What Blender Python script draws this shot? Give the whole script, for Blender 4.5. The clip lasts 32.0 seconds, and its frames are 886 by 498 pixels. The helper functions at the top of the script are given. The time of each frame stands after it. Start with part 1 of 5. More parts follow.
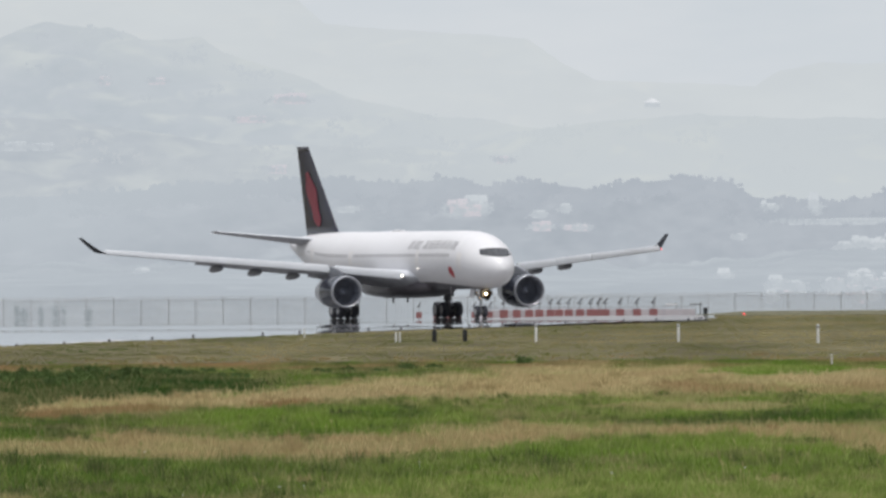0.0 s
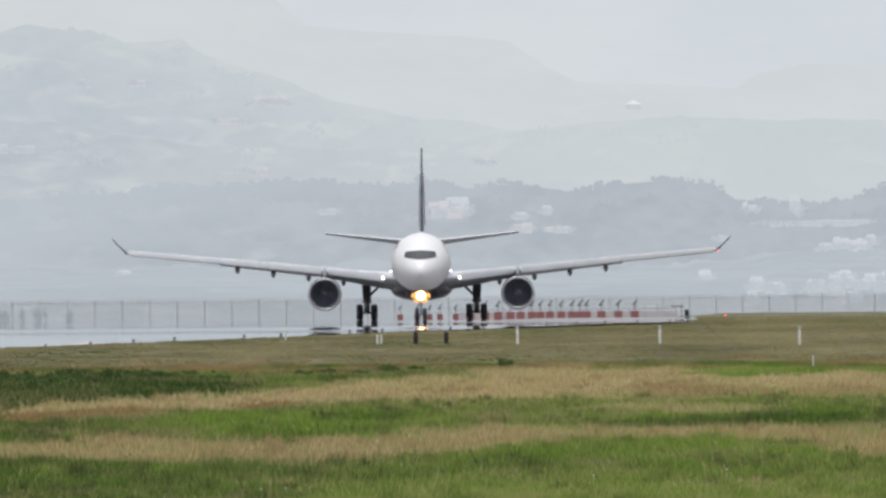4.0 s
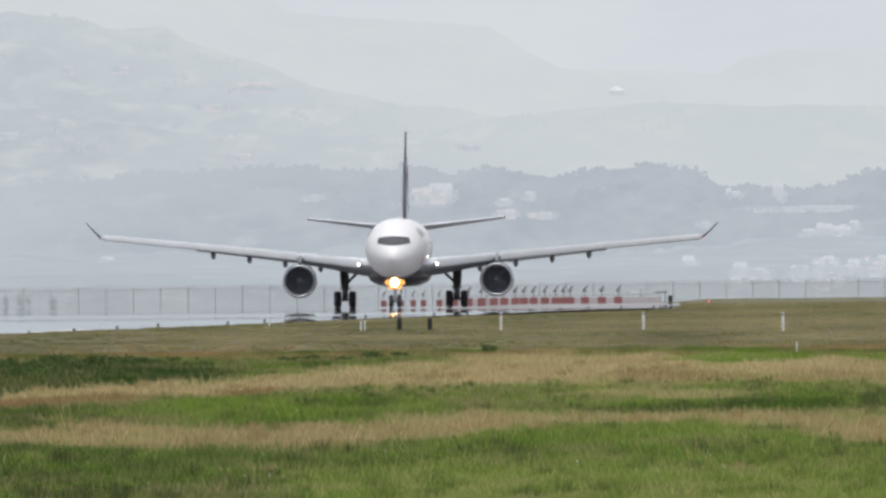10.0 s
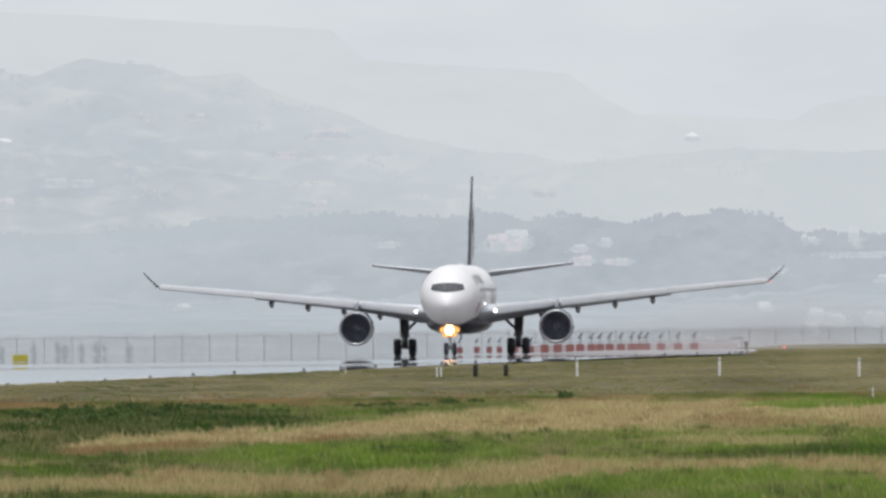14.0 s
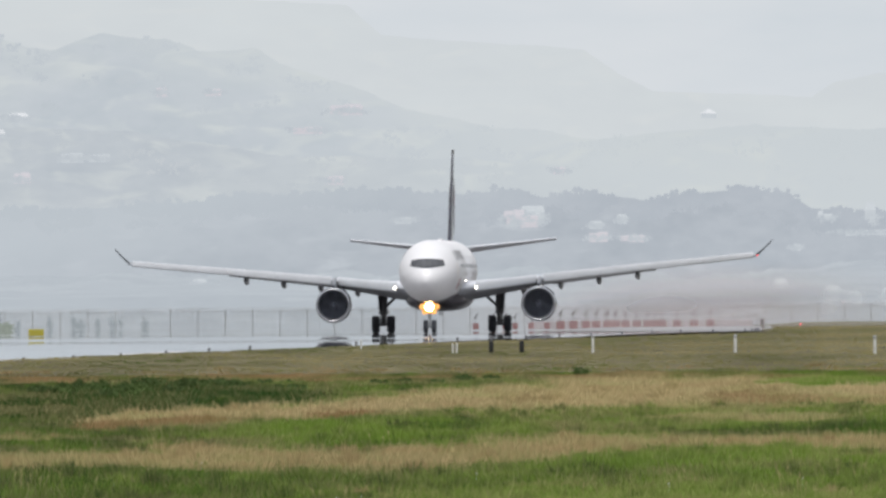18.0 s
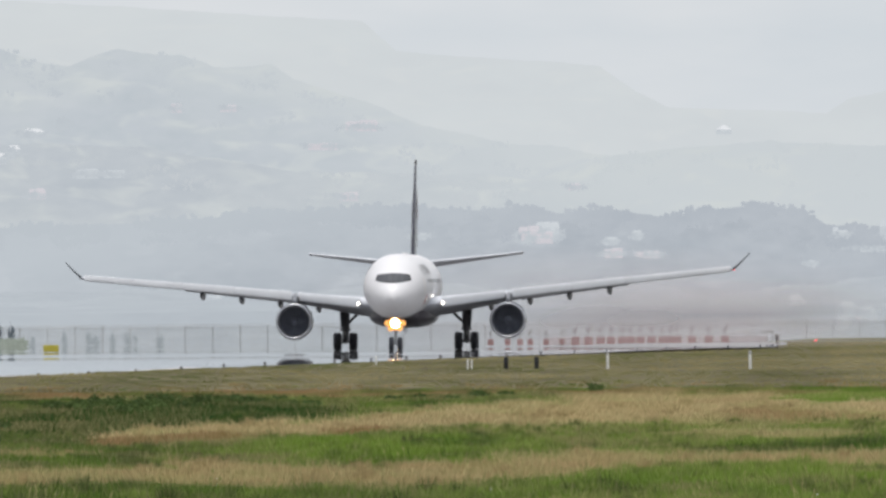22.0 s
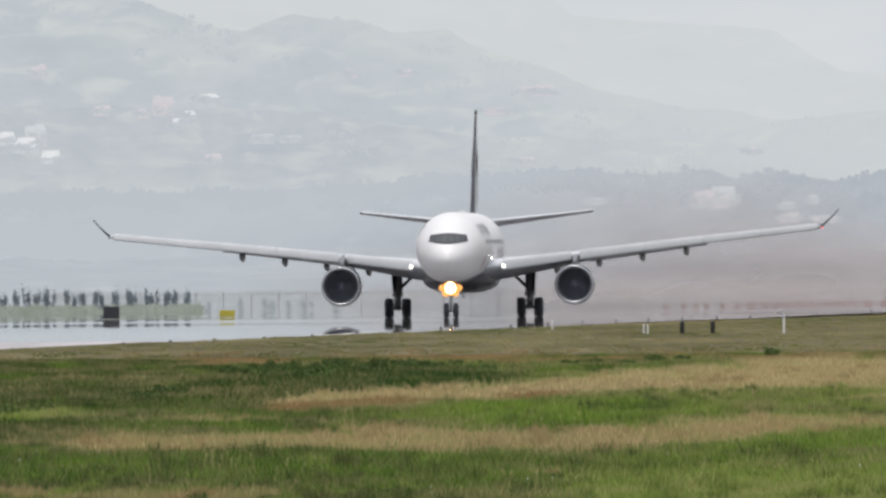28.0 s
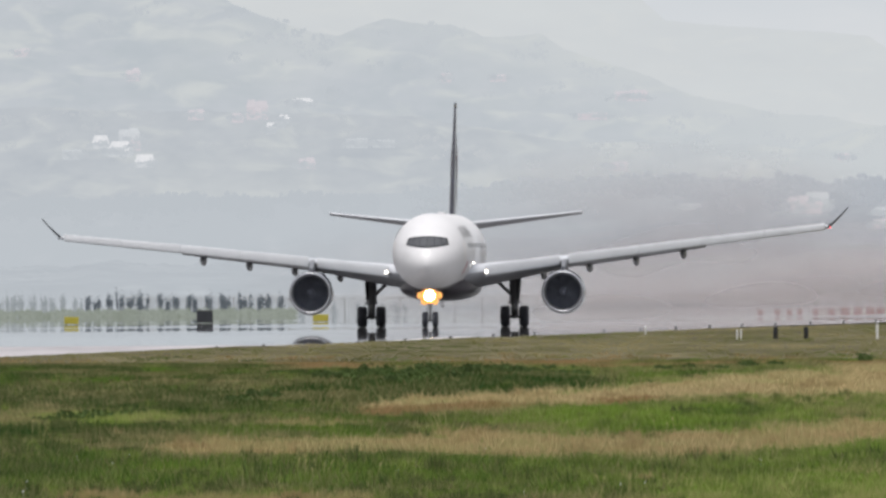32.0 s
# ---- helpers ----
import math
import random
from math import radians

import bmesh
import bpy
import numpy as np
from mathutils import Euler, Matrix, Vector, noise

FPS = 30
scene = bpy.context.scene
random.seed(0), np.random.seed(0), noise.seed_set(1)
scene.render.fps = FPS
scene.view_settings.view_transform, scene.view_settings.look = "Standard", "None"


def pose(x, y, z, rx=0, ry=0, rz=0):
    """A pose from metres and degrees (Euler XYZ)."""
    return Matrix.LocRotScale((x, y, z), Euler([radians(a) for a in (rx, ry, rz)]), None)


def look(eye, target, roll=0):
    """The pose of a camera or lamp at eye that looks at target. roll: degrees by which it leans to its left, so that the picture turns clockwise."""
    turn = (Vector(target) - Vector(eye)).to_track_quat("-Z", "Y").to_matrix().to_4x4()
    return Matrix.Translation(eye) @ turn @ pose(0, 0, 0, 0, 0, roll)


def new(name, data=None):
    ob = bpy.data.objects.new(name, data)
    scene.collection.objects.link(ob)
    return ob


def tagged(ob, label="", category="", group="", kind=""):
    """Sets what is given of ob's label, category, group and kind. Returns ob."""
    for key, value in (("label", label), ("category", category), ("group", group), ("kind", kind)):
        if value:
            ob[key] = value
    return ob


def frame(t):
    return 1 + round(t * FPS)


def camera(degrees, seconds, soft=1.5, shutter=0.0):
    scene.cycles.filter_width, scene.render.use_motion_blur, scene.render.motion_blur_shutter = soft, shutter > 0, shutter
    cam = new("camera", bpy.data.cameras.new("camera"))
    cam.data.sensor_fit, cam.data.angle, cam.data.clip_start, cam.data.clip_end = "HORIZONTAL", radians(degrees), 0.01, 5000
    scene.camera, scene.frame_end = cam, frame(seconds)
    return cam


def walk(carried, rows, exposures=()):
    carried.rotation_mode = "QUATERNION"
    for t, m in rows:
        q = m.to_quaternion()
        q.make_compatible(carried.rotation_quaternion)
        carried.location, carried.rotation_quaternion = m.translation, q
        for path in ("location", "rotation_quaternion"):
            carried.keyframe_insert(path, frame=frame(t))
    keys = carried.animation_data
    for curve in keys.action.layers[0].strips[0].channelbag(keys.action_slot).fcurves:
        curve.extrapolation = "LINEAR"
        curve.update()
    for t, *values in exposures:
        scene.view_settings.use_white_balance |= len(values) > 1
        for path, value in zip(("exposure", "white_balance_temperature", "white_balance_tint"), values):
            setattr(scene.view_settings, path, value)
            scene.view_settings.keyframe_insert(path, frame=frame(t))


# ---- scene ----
# The lens is very long: all angles along the path are given as offsets at this focal length.
FOCAL = 54000.0
EYE = Vector((0.0, 0.0, 3.1))
cam = camera(1.6636, 32.0, soft=2.8)
CAMERA_ROWS = [
    (0, -34.6, 66.2, -0.43), (0.5, -15.3, 69.3, -0.46), (1, -8.7, 66.9, -0.45), (1.5, -5.3, 66.5, -0.54),
    (2, 0.2, 69.5, -0.36), (2.5, -3.9, 66.7, -0.49), (3, -0.3, 66.7, -0.62), (3.5, -1.9, 66.7, -0.49),
    (5.5, 1.5, 87.3, -0.57), (6, -0, 89, -0.45), (6.5, -8.6, 35.8, -0.64), (7, -8, 55.5, -0.65),
    (7.5, -6.7, 54.1, -0.58), (8, 15.1, 56.6, -0.53), (8.5, 26.1, 66.4, -0.55), (9, 35.4, 93.2, -0.56),
    (9.5, 33.4, 70.7, -0.55), (10, 27.6, 45.1, -0.57), (10.5, 16.9, 96.4, -0.61), (11, 35.7, 105, -0.63),
    (11.5, 37.5, 101.6, -0.68), (12, 65, 101.7, -0.67), (12.5, 65.2, 73.3, -0.58), (13, -6.7, 74, -0.77),
    (13.5, -73.4, 121.9, -0.77), (15.5, -94.9, 133.6, -0.47), (16, -121, 103.8, -0.53), (16.5, -118.2, 86.2, -0.49),
    (17, -118.1, 75.2, -0.52), (17.5, -116.8, 81.9, -0.52), (18, -134.8, 86.6, -0.49), (18.5, -149.3, 93.7, -0.42),
    (19, -167.8, 89.8, -0.48), (19.5, -176.2, 97.7, -0.54), (20, -149.6, 107.7, -0.45), (20.5, -155.4, 110, -0.41),
    (21, -147.4, 111.1, -0.47), (21.5, -172.7, 108.2, -0.51), (22, -161, 115.2, -0.46), (22.5, -174.4, 112.8, -0.47),
    (23, -192.6, 104.3, -0.48), (23.5, -169.7, 117.3, -0.43), (24, -207.3, 85.2, -0.45), (24.5, -288.9, 18, -0.42),
    (25, -337.1, 69.3, -0.45), (25.5, -381.1, 70.7, -0.48), (26, -450.6, 32.8, -0.6), (26.5, -442.9, 47.9, -0.51),
    (28.5, -480, 55.7, -0.54), (29, -467.4, 49.6, -0.38), (29.5, -504.6, 41.7, -0.39), (30, -522.7, 63.7, -0.36),
    (30.5, -537.7, 81.2, -0.44), (31, -556.7, 78.1, -0.42), (31.5, -611.8, 64.7, -0.48), (32, -638.5, 65.2, -0.39),
]

def aim(across, up, distance=1000.0):
    """A point that lies across and up from straight ahead, in units of the focal length."""
    return Vector((across / FOCAL * distance, distance, EYE.z + up / FOCAL * distance))


walk(cam, [(t, look(EYE, aim(a, e), r)) for t, a, e, r in CAMERA_ROWS],
     exposures=[(0, -0.05, 6500, 10), (6, 0, 6500, 10), (19, 0, 6520, 10), (26, -0.02, 6580, 10), (32, -0.03, 6620, 11)])

# ---- daylight: bright, hazy, overcast ----
world = bpy.data.worlds.new("overcast")
scene.world = world
world.use_nodes = True
wn, wl = world.node_tree.nodes, world.node_tree.links
wn.clear()
w_sky = wn.new("ShaderNodeTexSky")
w_sky.sky_type = "NISHITA"
w_sky.sun_disc = False
w_sky.sun_elevation = radians(80)
w_sky.sun_rotation = radians(200)
w_sky.air_density, w_sky.dust_density, w_sky.ozone_density = 1.0, 1.2, 1.0
w_hs = wn.new("ShaderNodeHueSaturation")
w_hs.inputs["Saturation"].default_value = 0.22
w_bg = wn.new("ShaderNodeBackground")
w_bg.inputs["Strength"].default_value = 0.14
w_out = wn.new("ShaderNodeOutputWorld")
# an overcast sky is brightest overhead
w_co = wn.new("ShaderNodeTexCoord")
w_xyz = wn.new("ShaderNodeSeparateXYZ")
w_up = wn.new("ShaderNodeMapRange")
w_up.inputs["To Min"].default_value, w_up.inputs["To Max"].default_value = 0.5, 1.9
w_mul = wn.new("ShaderNodeVectorMath")
w_mul.operation = "SCALE"
wl.new(w_co.outputs["Generated"], w_xyz.inputs[0])
wl.new(w_xyz.outputs["Z"], w_up.inputs["Value"])
wl.new(w_sky.outputs[0], w_hs.inputs["Color"])
wl.new(w_hs.outputs[0], w_mul.inputs[0])
wl.new(w_up.outputs[0], w_mul.inputs["Scale"])
wl.new(w_mul.outputs[0], w_bg.inputs["Color"])
wl.new(w_bg.outputs[0], w_out.inputs["Surface"])

sun_data = bpy.data.lights.new("sun", "SUN")
sun_data.energy, sun_data.angle, sun_data.color = 1.9, radians(24), (1.0, 0.96, 0.9)
sun = new("sun", sun_data)
sun.matrix_world = look((0, 0, 0), (0.06, 0.16, -0.98))


# ---- materials ----
def lin(r, g, b):
    """Linear colour from display values 0..255."""
    return tuple(((c / 255 + 0.055) / 1.055) ** 2.4 if c > 10 else c / 255 / 12.92 for c in (r, g, b)) + (1.0,)


def material(name, color, rough=0.6, metal=0.0, vary=0.12, scale=1.0, bump=0.0, stretch=(1, 1, 1), specular=0.5, fine=9.0, second=None):
    m = bpy.data.materials.new(name)
    m.use_nodes = True
    n, l = m.node_tree.nodes, m.node_tree.links
    b = n["Principled BSDF"]
    b.inputs["Roughness"].default_value = rough
    b.inputs["Metallic"].default_value = metal
    b.inputs["Specular IOR Level"].default_value = specular
    co = n.new("ShaderNodeTexCoord")
    mp = n.new("ShaderNodeMapping")
    mp.inputs["Scale"].default_value = [scale * s for s in stretch]
    l.new(co.outputs["Object"], mp.inputs["Vector"])
    big = n.new("ShaderNodeTexNoise")
    big.inputs["Scale"].default_value, big.inputs["Detail"].default_value = 1.0, 5
    small = n.new("ShaderNodeTexNoise")
    small.inputs["Scale"].default_value, small.inputs["Detail"].default_value = fine, 3
    l.new(mp.outputs[0], big.inputs["Vector"])
    l.new(mp.outputs[0], small.inputs["Vector"])
    add = n.new("ShaderNodeMix")
    add.data_type = "FLOAT"
    add.inputs[0].default_value = 0.4
    l.new(big.outputs[0], add.inputs[2])
    l.new(small.outputs[0], add.inputs[3])
    ramp = n.new("ShaderNodeValToRGB")
    lo = tuple(c * (1 - vary) for c in color[:3]) + (1,)
    hi = tuple(min(1, c * (1 + vary)) for c in (second or color)[:3]) + (1,)
    ramp.color_ramp.elements[0].position, ramp.color_ramp.elements[1].position = 0.35, 0.65
    ramp.color_ramp.elements[0].color, ramp.color_ramp.elements[1].color = lo, hi
    l.new(add.outputs[0], ramp.inputs[0])
    l.new(ramp.outputs[0], b.inputs["Base Color"])
    if bump:
        bp = n.new("ShaderNodeBump")
        bp.inputs["Strength"].default_value = bump
        l.new(small.outputs[0], bp.inputs["Height"])
        l.new(bp.outputs[0], b.inputs["Normal"])
    return m


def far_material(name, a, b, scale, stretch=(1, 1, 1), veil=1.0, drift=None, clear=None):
    """Distant land: the bright haze in front of it is put into its colour and glow.
    clear: (colour, share from 0 to 1) of pale fields and clearings; drift: (place of clear air, place of thick air,
    colour of the air, how much a metre of height counts beside a metre across)."""
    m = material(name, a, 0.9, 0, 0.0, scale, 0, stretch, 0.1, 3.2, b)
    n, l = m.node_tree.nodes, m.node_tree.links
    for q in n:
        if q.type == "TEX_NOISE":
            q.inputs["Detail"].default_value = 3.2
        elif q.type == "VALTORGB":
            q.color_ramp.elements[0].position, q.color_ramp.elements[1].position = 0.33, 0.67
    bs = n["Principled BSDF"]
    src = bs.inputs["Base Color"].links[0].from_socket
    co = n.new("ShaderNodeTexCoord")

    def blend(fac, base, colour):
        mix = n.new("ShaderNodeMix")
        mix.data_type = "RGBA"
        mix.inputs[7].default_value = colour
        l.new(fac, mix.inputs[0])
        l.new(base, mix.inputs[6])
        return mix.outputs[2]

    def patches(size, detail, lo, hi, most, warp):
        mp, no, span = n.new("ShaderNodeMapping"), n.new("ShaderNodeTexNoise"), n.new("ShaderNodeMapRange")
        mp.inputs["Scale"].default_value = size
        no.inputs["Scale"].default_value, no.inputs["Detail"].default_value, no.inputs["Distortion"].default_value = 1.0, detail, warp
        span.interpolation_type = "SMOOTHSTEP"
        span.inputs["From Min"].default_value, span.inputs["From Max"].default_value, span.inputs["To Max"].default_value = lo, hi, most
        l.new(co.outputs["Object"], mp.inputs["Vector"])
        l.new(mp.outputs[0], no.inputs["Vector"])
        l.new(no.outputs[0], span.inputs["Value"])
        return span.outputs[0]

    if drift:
        # haze mixed into the colour, thicker towards one end of the land
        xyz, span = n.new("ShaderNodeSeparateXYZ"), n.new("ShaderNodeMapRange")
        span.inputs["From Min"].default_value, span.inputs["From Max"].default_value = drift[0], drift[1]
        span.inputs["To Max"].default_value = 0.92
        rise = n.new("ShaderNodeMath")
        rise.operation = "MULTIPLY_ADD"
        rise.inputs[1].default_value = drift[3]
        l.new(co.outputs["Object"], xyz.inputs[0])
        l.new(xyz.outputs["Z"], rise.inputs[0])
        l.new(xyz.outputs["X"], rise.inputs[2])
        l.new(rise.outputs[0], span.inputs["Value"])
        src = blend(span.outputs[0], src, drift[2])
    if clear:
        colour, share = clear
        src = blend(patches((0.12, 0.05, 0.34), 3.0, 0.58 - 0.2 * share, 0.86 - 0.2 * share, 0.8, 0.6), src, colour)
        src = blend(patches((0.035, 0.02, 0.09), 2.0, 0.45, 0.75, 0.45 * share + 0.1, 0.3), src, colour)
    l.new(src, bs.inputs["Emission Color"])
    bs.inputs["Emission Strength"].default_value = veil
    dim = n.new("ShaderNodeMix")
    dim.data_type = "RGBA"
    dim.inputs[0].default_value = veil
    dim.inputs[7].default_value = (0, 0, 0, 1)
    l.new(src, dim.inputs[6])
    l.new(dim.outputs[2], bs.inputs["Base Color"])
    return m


def glow(name, color, strength):
    m = bpy.data.materials.new(name)
    m.use_nodes = True
    b = m.node_tree.nodes["Principled BSDF"]
    b.inputs["Base Color"].default_value = color
    b.inputs["Emission Color"].default_value = color
    b.inputs["Emission Strength"].default_value = strength
    return m


M_WHITE = material("white_paint", (0.745, 0.74, 0.755), 0.36, 0, 0.03, 0.3)
# belly paint lightened to stand in for the haze before it
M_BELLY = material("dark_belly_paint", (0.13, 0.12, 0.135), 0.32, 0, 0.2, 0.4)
M_BLACK = material("black_tail_paint", (0.010, 0.011, 0.016), 0.6, 0, 0.2, 0.5, specular=0.15)
M_FIN = material("dark_fin_paint", (0.016, 0.016, 0.032), 0.14, 0, 0.3, 0.4, specular=0.5)
M_FINMARK = material("dull_red_paint", (0.21, 0.022, 0.042), 0.4, 0, 0.1, 0.8)
M_RED = material("red_paint", (0.40, 0.02, 0.03), 0.35, 0, 0.1, 0.8)
# darker grey for the flaps and the undersides of wings, slats and tailplane
M_UNDERWING = material("dark_underwing", (0.34, 0.35, 0.38), 0.5, 0, 0.15, 0.4)
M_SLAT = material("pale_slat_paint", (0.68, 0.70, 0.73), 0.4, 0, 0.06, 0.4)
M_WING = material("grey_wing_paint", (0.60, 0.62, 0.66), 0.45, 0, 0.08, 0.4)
M_FAIRING = material("fairing_grey_paint", (0.19, 0.20, 0.22), 0.42, 0, 0.15, 0.7)
M_ALU = material("polished_metal", (0.45, 0.46, 0.49), 0.3, 0.75, 0.06, 0.8)
# dark metal and tyre rubber lifted in colour for the haze as well
M_DARKMETAL = material("dark_metal", (0.23, 0.245, 0.29), 0.5, 0.0, 0.25, 2.0)
M_STEEL = material("gear_steel", (0.20, 0.20, 0.21), 0.4, 0.5, 0.2, 2.0)
M_TYRE = material("tyre_rubber", (0.105, 0.108, 0.125), 0.75, 0, 0.3, 3.0)
M_HUB = material("pale_hub_paint", (0.62, 0.62, 0.62), 0.4, 0, 0.1, 3.0)
M_WINDOWROW = material("grey_window_glass", (0.34, 0.33, 0.34), 0.2, 0, 0.1, 1.0)
M_TITLE = material("grey_title_paint", (0.17, 0.17, 0.175), 0.35, 0, 0.1, 1.0)
M_GLASS = material("cockpit_glass", (0.085, 0.088, 0.095), 0.08, 0, 0.2, 1.0)
M_NACELLE = material("nacelle_paint", (0.030, 0.034, 0.048), 0.10, 0, 0.15, 0.6)
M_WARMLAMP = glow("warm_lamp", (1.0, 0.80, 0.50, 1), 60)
M_AMBERLAMP = glow("amber_lamp", (1.0, 0.50, 0.15, 1), 1.25)

# a lamp's mirror: ring colours imitate glare, from white core to amber rim
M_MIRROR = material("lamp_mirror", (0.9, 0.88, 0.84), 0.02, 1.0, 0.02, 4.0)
MIRROR_GLARE = [material("gold_mirror", (0.95, 0.78, 0.52), 0.02, 1.0, 0.02, 4.0), material("glare_mirror_mid", (0.12, 0.062, 0.022), 0.03, 1.0, 0.02, 4.0),
               material("glare_mirror_outer", (0.045, 0.019, 0.007), 0.03, 1.0, 0.02, 4.0), material("glare_mirror_rim", (0.020, 0.0085, 0.004), 0.03, 1.0, 0.02, 4.0)]
M_WHITELAMP = glow("white_lamp", (1.0, 0.93, 0.84, 1), 8)
M_REDLAMP = glow("red_lamp", (1.0, 0.07, 0.08, 1), 2.2)
M_FENCE = material("galvanised_steel", (0.50, 0.51, 0.53), 0.55, 0.3, 0.15, 3.0)
M_POSTWHITE = material("white_post_paint", (0.80, 0.80, 0.78), 0.5, 0, 0.1, 4.0)
M_POSTBLACK = material("black_rubber_post", (0.014, 0.014, 0.015), 0.6, 0, 0.3, 4.0)
M_SIGNDARK = material("dark_sign_back", (0.035, 0.038, 0.045), 0.6, 0, 0.2, 2.0)
M_YELLOW = material("yellow_sign_paint", (0.52, 0.45, 0.06), 0.45, 0, 0.1, 2.0)
M_ORANGE = material("red_panel_paint", (0.31, 0.125, 0.12), 0.6, 0, 0.15, 1.5)
M_BOARD = material("pinkish_board_paint", (0.60, 0.55, 0.56), 0.6, 0, 0.12, 1.2)
M_PANELWHITE = material("white_panel_paint", (0.78, 0.76, 0.75), 0.5, 0, 0.08, 1.5)


# ---- mesh helpers ----
def ground_at(px, py, z=0.0):
    """The ground point seen px across and py below the horizon, in units of the focal length."""
    d = (EYE.z - z) * FOCAL / py
    return Vector((px / FOCAL * d, d, z))


def mesh_object(name, verts, faces, mat, parent=None, label="", smooth=False, mats=None, face_mats=None):
    me = bpy.data.meshes.new(name)
    me.from_pydata([tuple(v) for v in verts], [], faces)
    for m in (mats or [mat]):
        me.materials.append(m)
    if face_mats is not None:
        me.polygons.foreach_set("material_index", face_mats)
    if smooth:
        me.polygons.foreach_set("use_smooth", [True] * len(me.polygons))
    me.update()
    ob = new(name, me)
    if parent is not None:
        ob.parent = parent
    if label:
        tagged(ob, label=label)
    return ob


def part(name, bm, mat, parent, label="", smooth=False):
    me = bpy.data.meshes.new(name)
    bmesh.ops.recalc_face_normals(bm, faces=bm.faces)
    bm.to_mesh(me)
    bm.free()
    me.materials.append(mat)
    if smooth:
        me.polygons.foreach_set("use_smooth", [True] * len(me.polygons))
    ob = new(name, me)
    if parent is not None:
        ob.parent = parent
    if label:
        tagged(ob, label=label)
    return ob


def box(bm, cx, cy, cz, sx, sy, sz, bevel=0.0, m=None):
    r = bmesh.ops.create_cube(bm, size=1.0)
    vs = r["verts"]
    for v in vs:
        v.co = Vector((v.co.x * sx, v.co.y * sy, v.co.z * sz))
    if bevel:
        es = list({e for v in vs for e in v.link_edges})
        rr = bmesh.ops.bevel(bm, geom=es, offset=bevel, segments=2, affect="EDGES", profile=0.5)
        vs = list({v for f in rr["faces"] for v in f.verts} | {v for v in vs if v.is_valid})
    t = Matrix.Translation((cx, cy, cz)) @ (m or Matrix())
    for v in vs:
        v.co = t @ v.co
    return vs


def rod(bm, a, b, r1, r2=None, seg=10):
    a, b = Vector(a), Vector(b)
    d = b - a
    r = bmesh.ops.create_cone(bm, cap_ends=True, segments=seg, radius1=r1, radius2=r1 if r2 is None else r2, depth=d.length)
    m = Matrix.Translation((a + b) / 2) @ d.to_track_quat("Z", "Y").to_matrix().to_4x4()
    bmesh.ops.transform(bm, matrix=m, verts=r["verts"])
    return r["verts"]


def lathe(profile, seg=40, axis="y", closed=False):
    """Points (along, radius) turned round an axis. Returns verts and faces."""
    verts, faces = [], []
    for s, r in profile:
        for k in range(seg):
            a = 2 * math.pi * k / seg
            if axis == "y":
                verts.append((r * math.cos(a), s, r * math.sin(a)))
            elif axis == "x":
                verts.append((s, r * math.cos(a), r * math.sin(a)))
            else:
                verts.append((r * math.cos(a), r * math.sin(a), s))
    n = len(profile)
    for i in range(n - (0 if closed else 1)):
        j = (i + 1) % n
        for k in range(seg):
            k2 = (k + 1) % seg
            faces.append((i * seg + k, i * seg + k2, j * seg + k2, j * seg + k))
    return verts, faces


def moved(verts, x=0, y=0, z=0):
    return [(v[0] + x, v[1] + y, v[2] + z) for v in verts]


# ---- the ground, the runway and the far land ----
RISE = 0.02

def centre_x(y):
    """The runway's centre line."""
    return -26.9 + 0.038 * (y - 2276)


def edge_x(y):
    """The near-side edge of the pavement: it widens into the turning pad towards the far end."""
    return centre_x(y) + float(np.interp(y, [0, 1730, 2200, 2500, 2590, 2700, 2840, 3000, 3100], [22.5, 22.7, 27.5, 33, 35.6, 33.0, 29.0, 24.0, 21.0]))


def ground_z(x, y):
    """Level, dipping a little past the runway's end."""
    rise = min(1.0, max(0.0, (y - 1780) / 380.0))
    dip = min(1.0, max(0.0, (y - 3030) / 120.0))
    return RISE * rise * rise * (3 - 2 * rise) - (0.42 + RISE) * dip * dip * (3 - 2 * dip)


def runway_z(y):
    """Long shallow swells and a near sag, shaped to bend reflections like a mirage."""
    swell = max(0.0, min(1.0, (y - 2290) / 40.0, (3050 - y) / 150.0))
    sag = min(350.0, max(0.0, 2150 - y))
    return ground_z(0, y) + 0.02 + 0.09 * swell * math.sin(2 * math.pi * (y - 2300) / 620) - 0.0003 * sag - 1.6e-6 * sag * sag


def build_ground():
    xs = sorted({*np.linspace(-900, 900, 25).tolist(), *np.linspace(-120, 120, 97).tolist()})
    ys = sorted({*np.linspace(-300, 4980, 67).tolist(), *np.linspace(3000, 3200, 21).tolist(), *np.linspace(1740, 2200, 24).tolist()})
    verts = [(x, y, ground_z(x, y) - (0.45 if centre_x(y) - 92 < x < edge_x(y) - 1 else 0.03)) for y in ys for x in xs]
    n = len(xs)
    faces = [(j * n + i, j * n + i + 1, (j + 1) * n + i + 1, (j + 1) * n + i) for j in range(len(ys) - 1) for i in range(n - 1)]
    m = material("turf", (0.085, 0.077, 0.038), 0.95, 0, 0.3, 0.5, 0.0, (0.25, 0.02, 1), 0.1, 5.0, (0.125, 0.110, 0.060))
    return tagged(mesh_object("ground", verts, faces, m, smooth=True), label="flat airfield turf, olive and straw coloured, reaching to the hills", category="ground", kind="structure")


def pavement_z(x, y):
    """The pavement's height: flat and level on the added far side, which runs on to the trees by the fence to mirror
    them.
    """
    f = min(1.0, max(0.0, (centre_x(y) - 26 - x) / 18.0))
    f = f * f * (3 - 2 * f)
    end = min(1.0, max(0.0, (y - 3256) / 24.0))
    return (1 - f) * runway_z(y) + f * (0.04 - 0.55 * end)


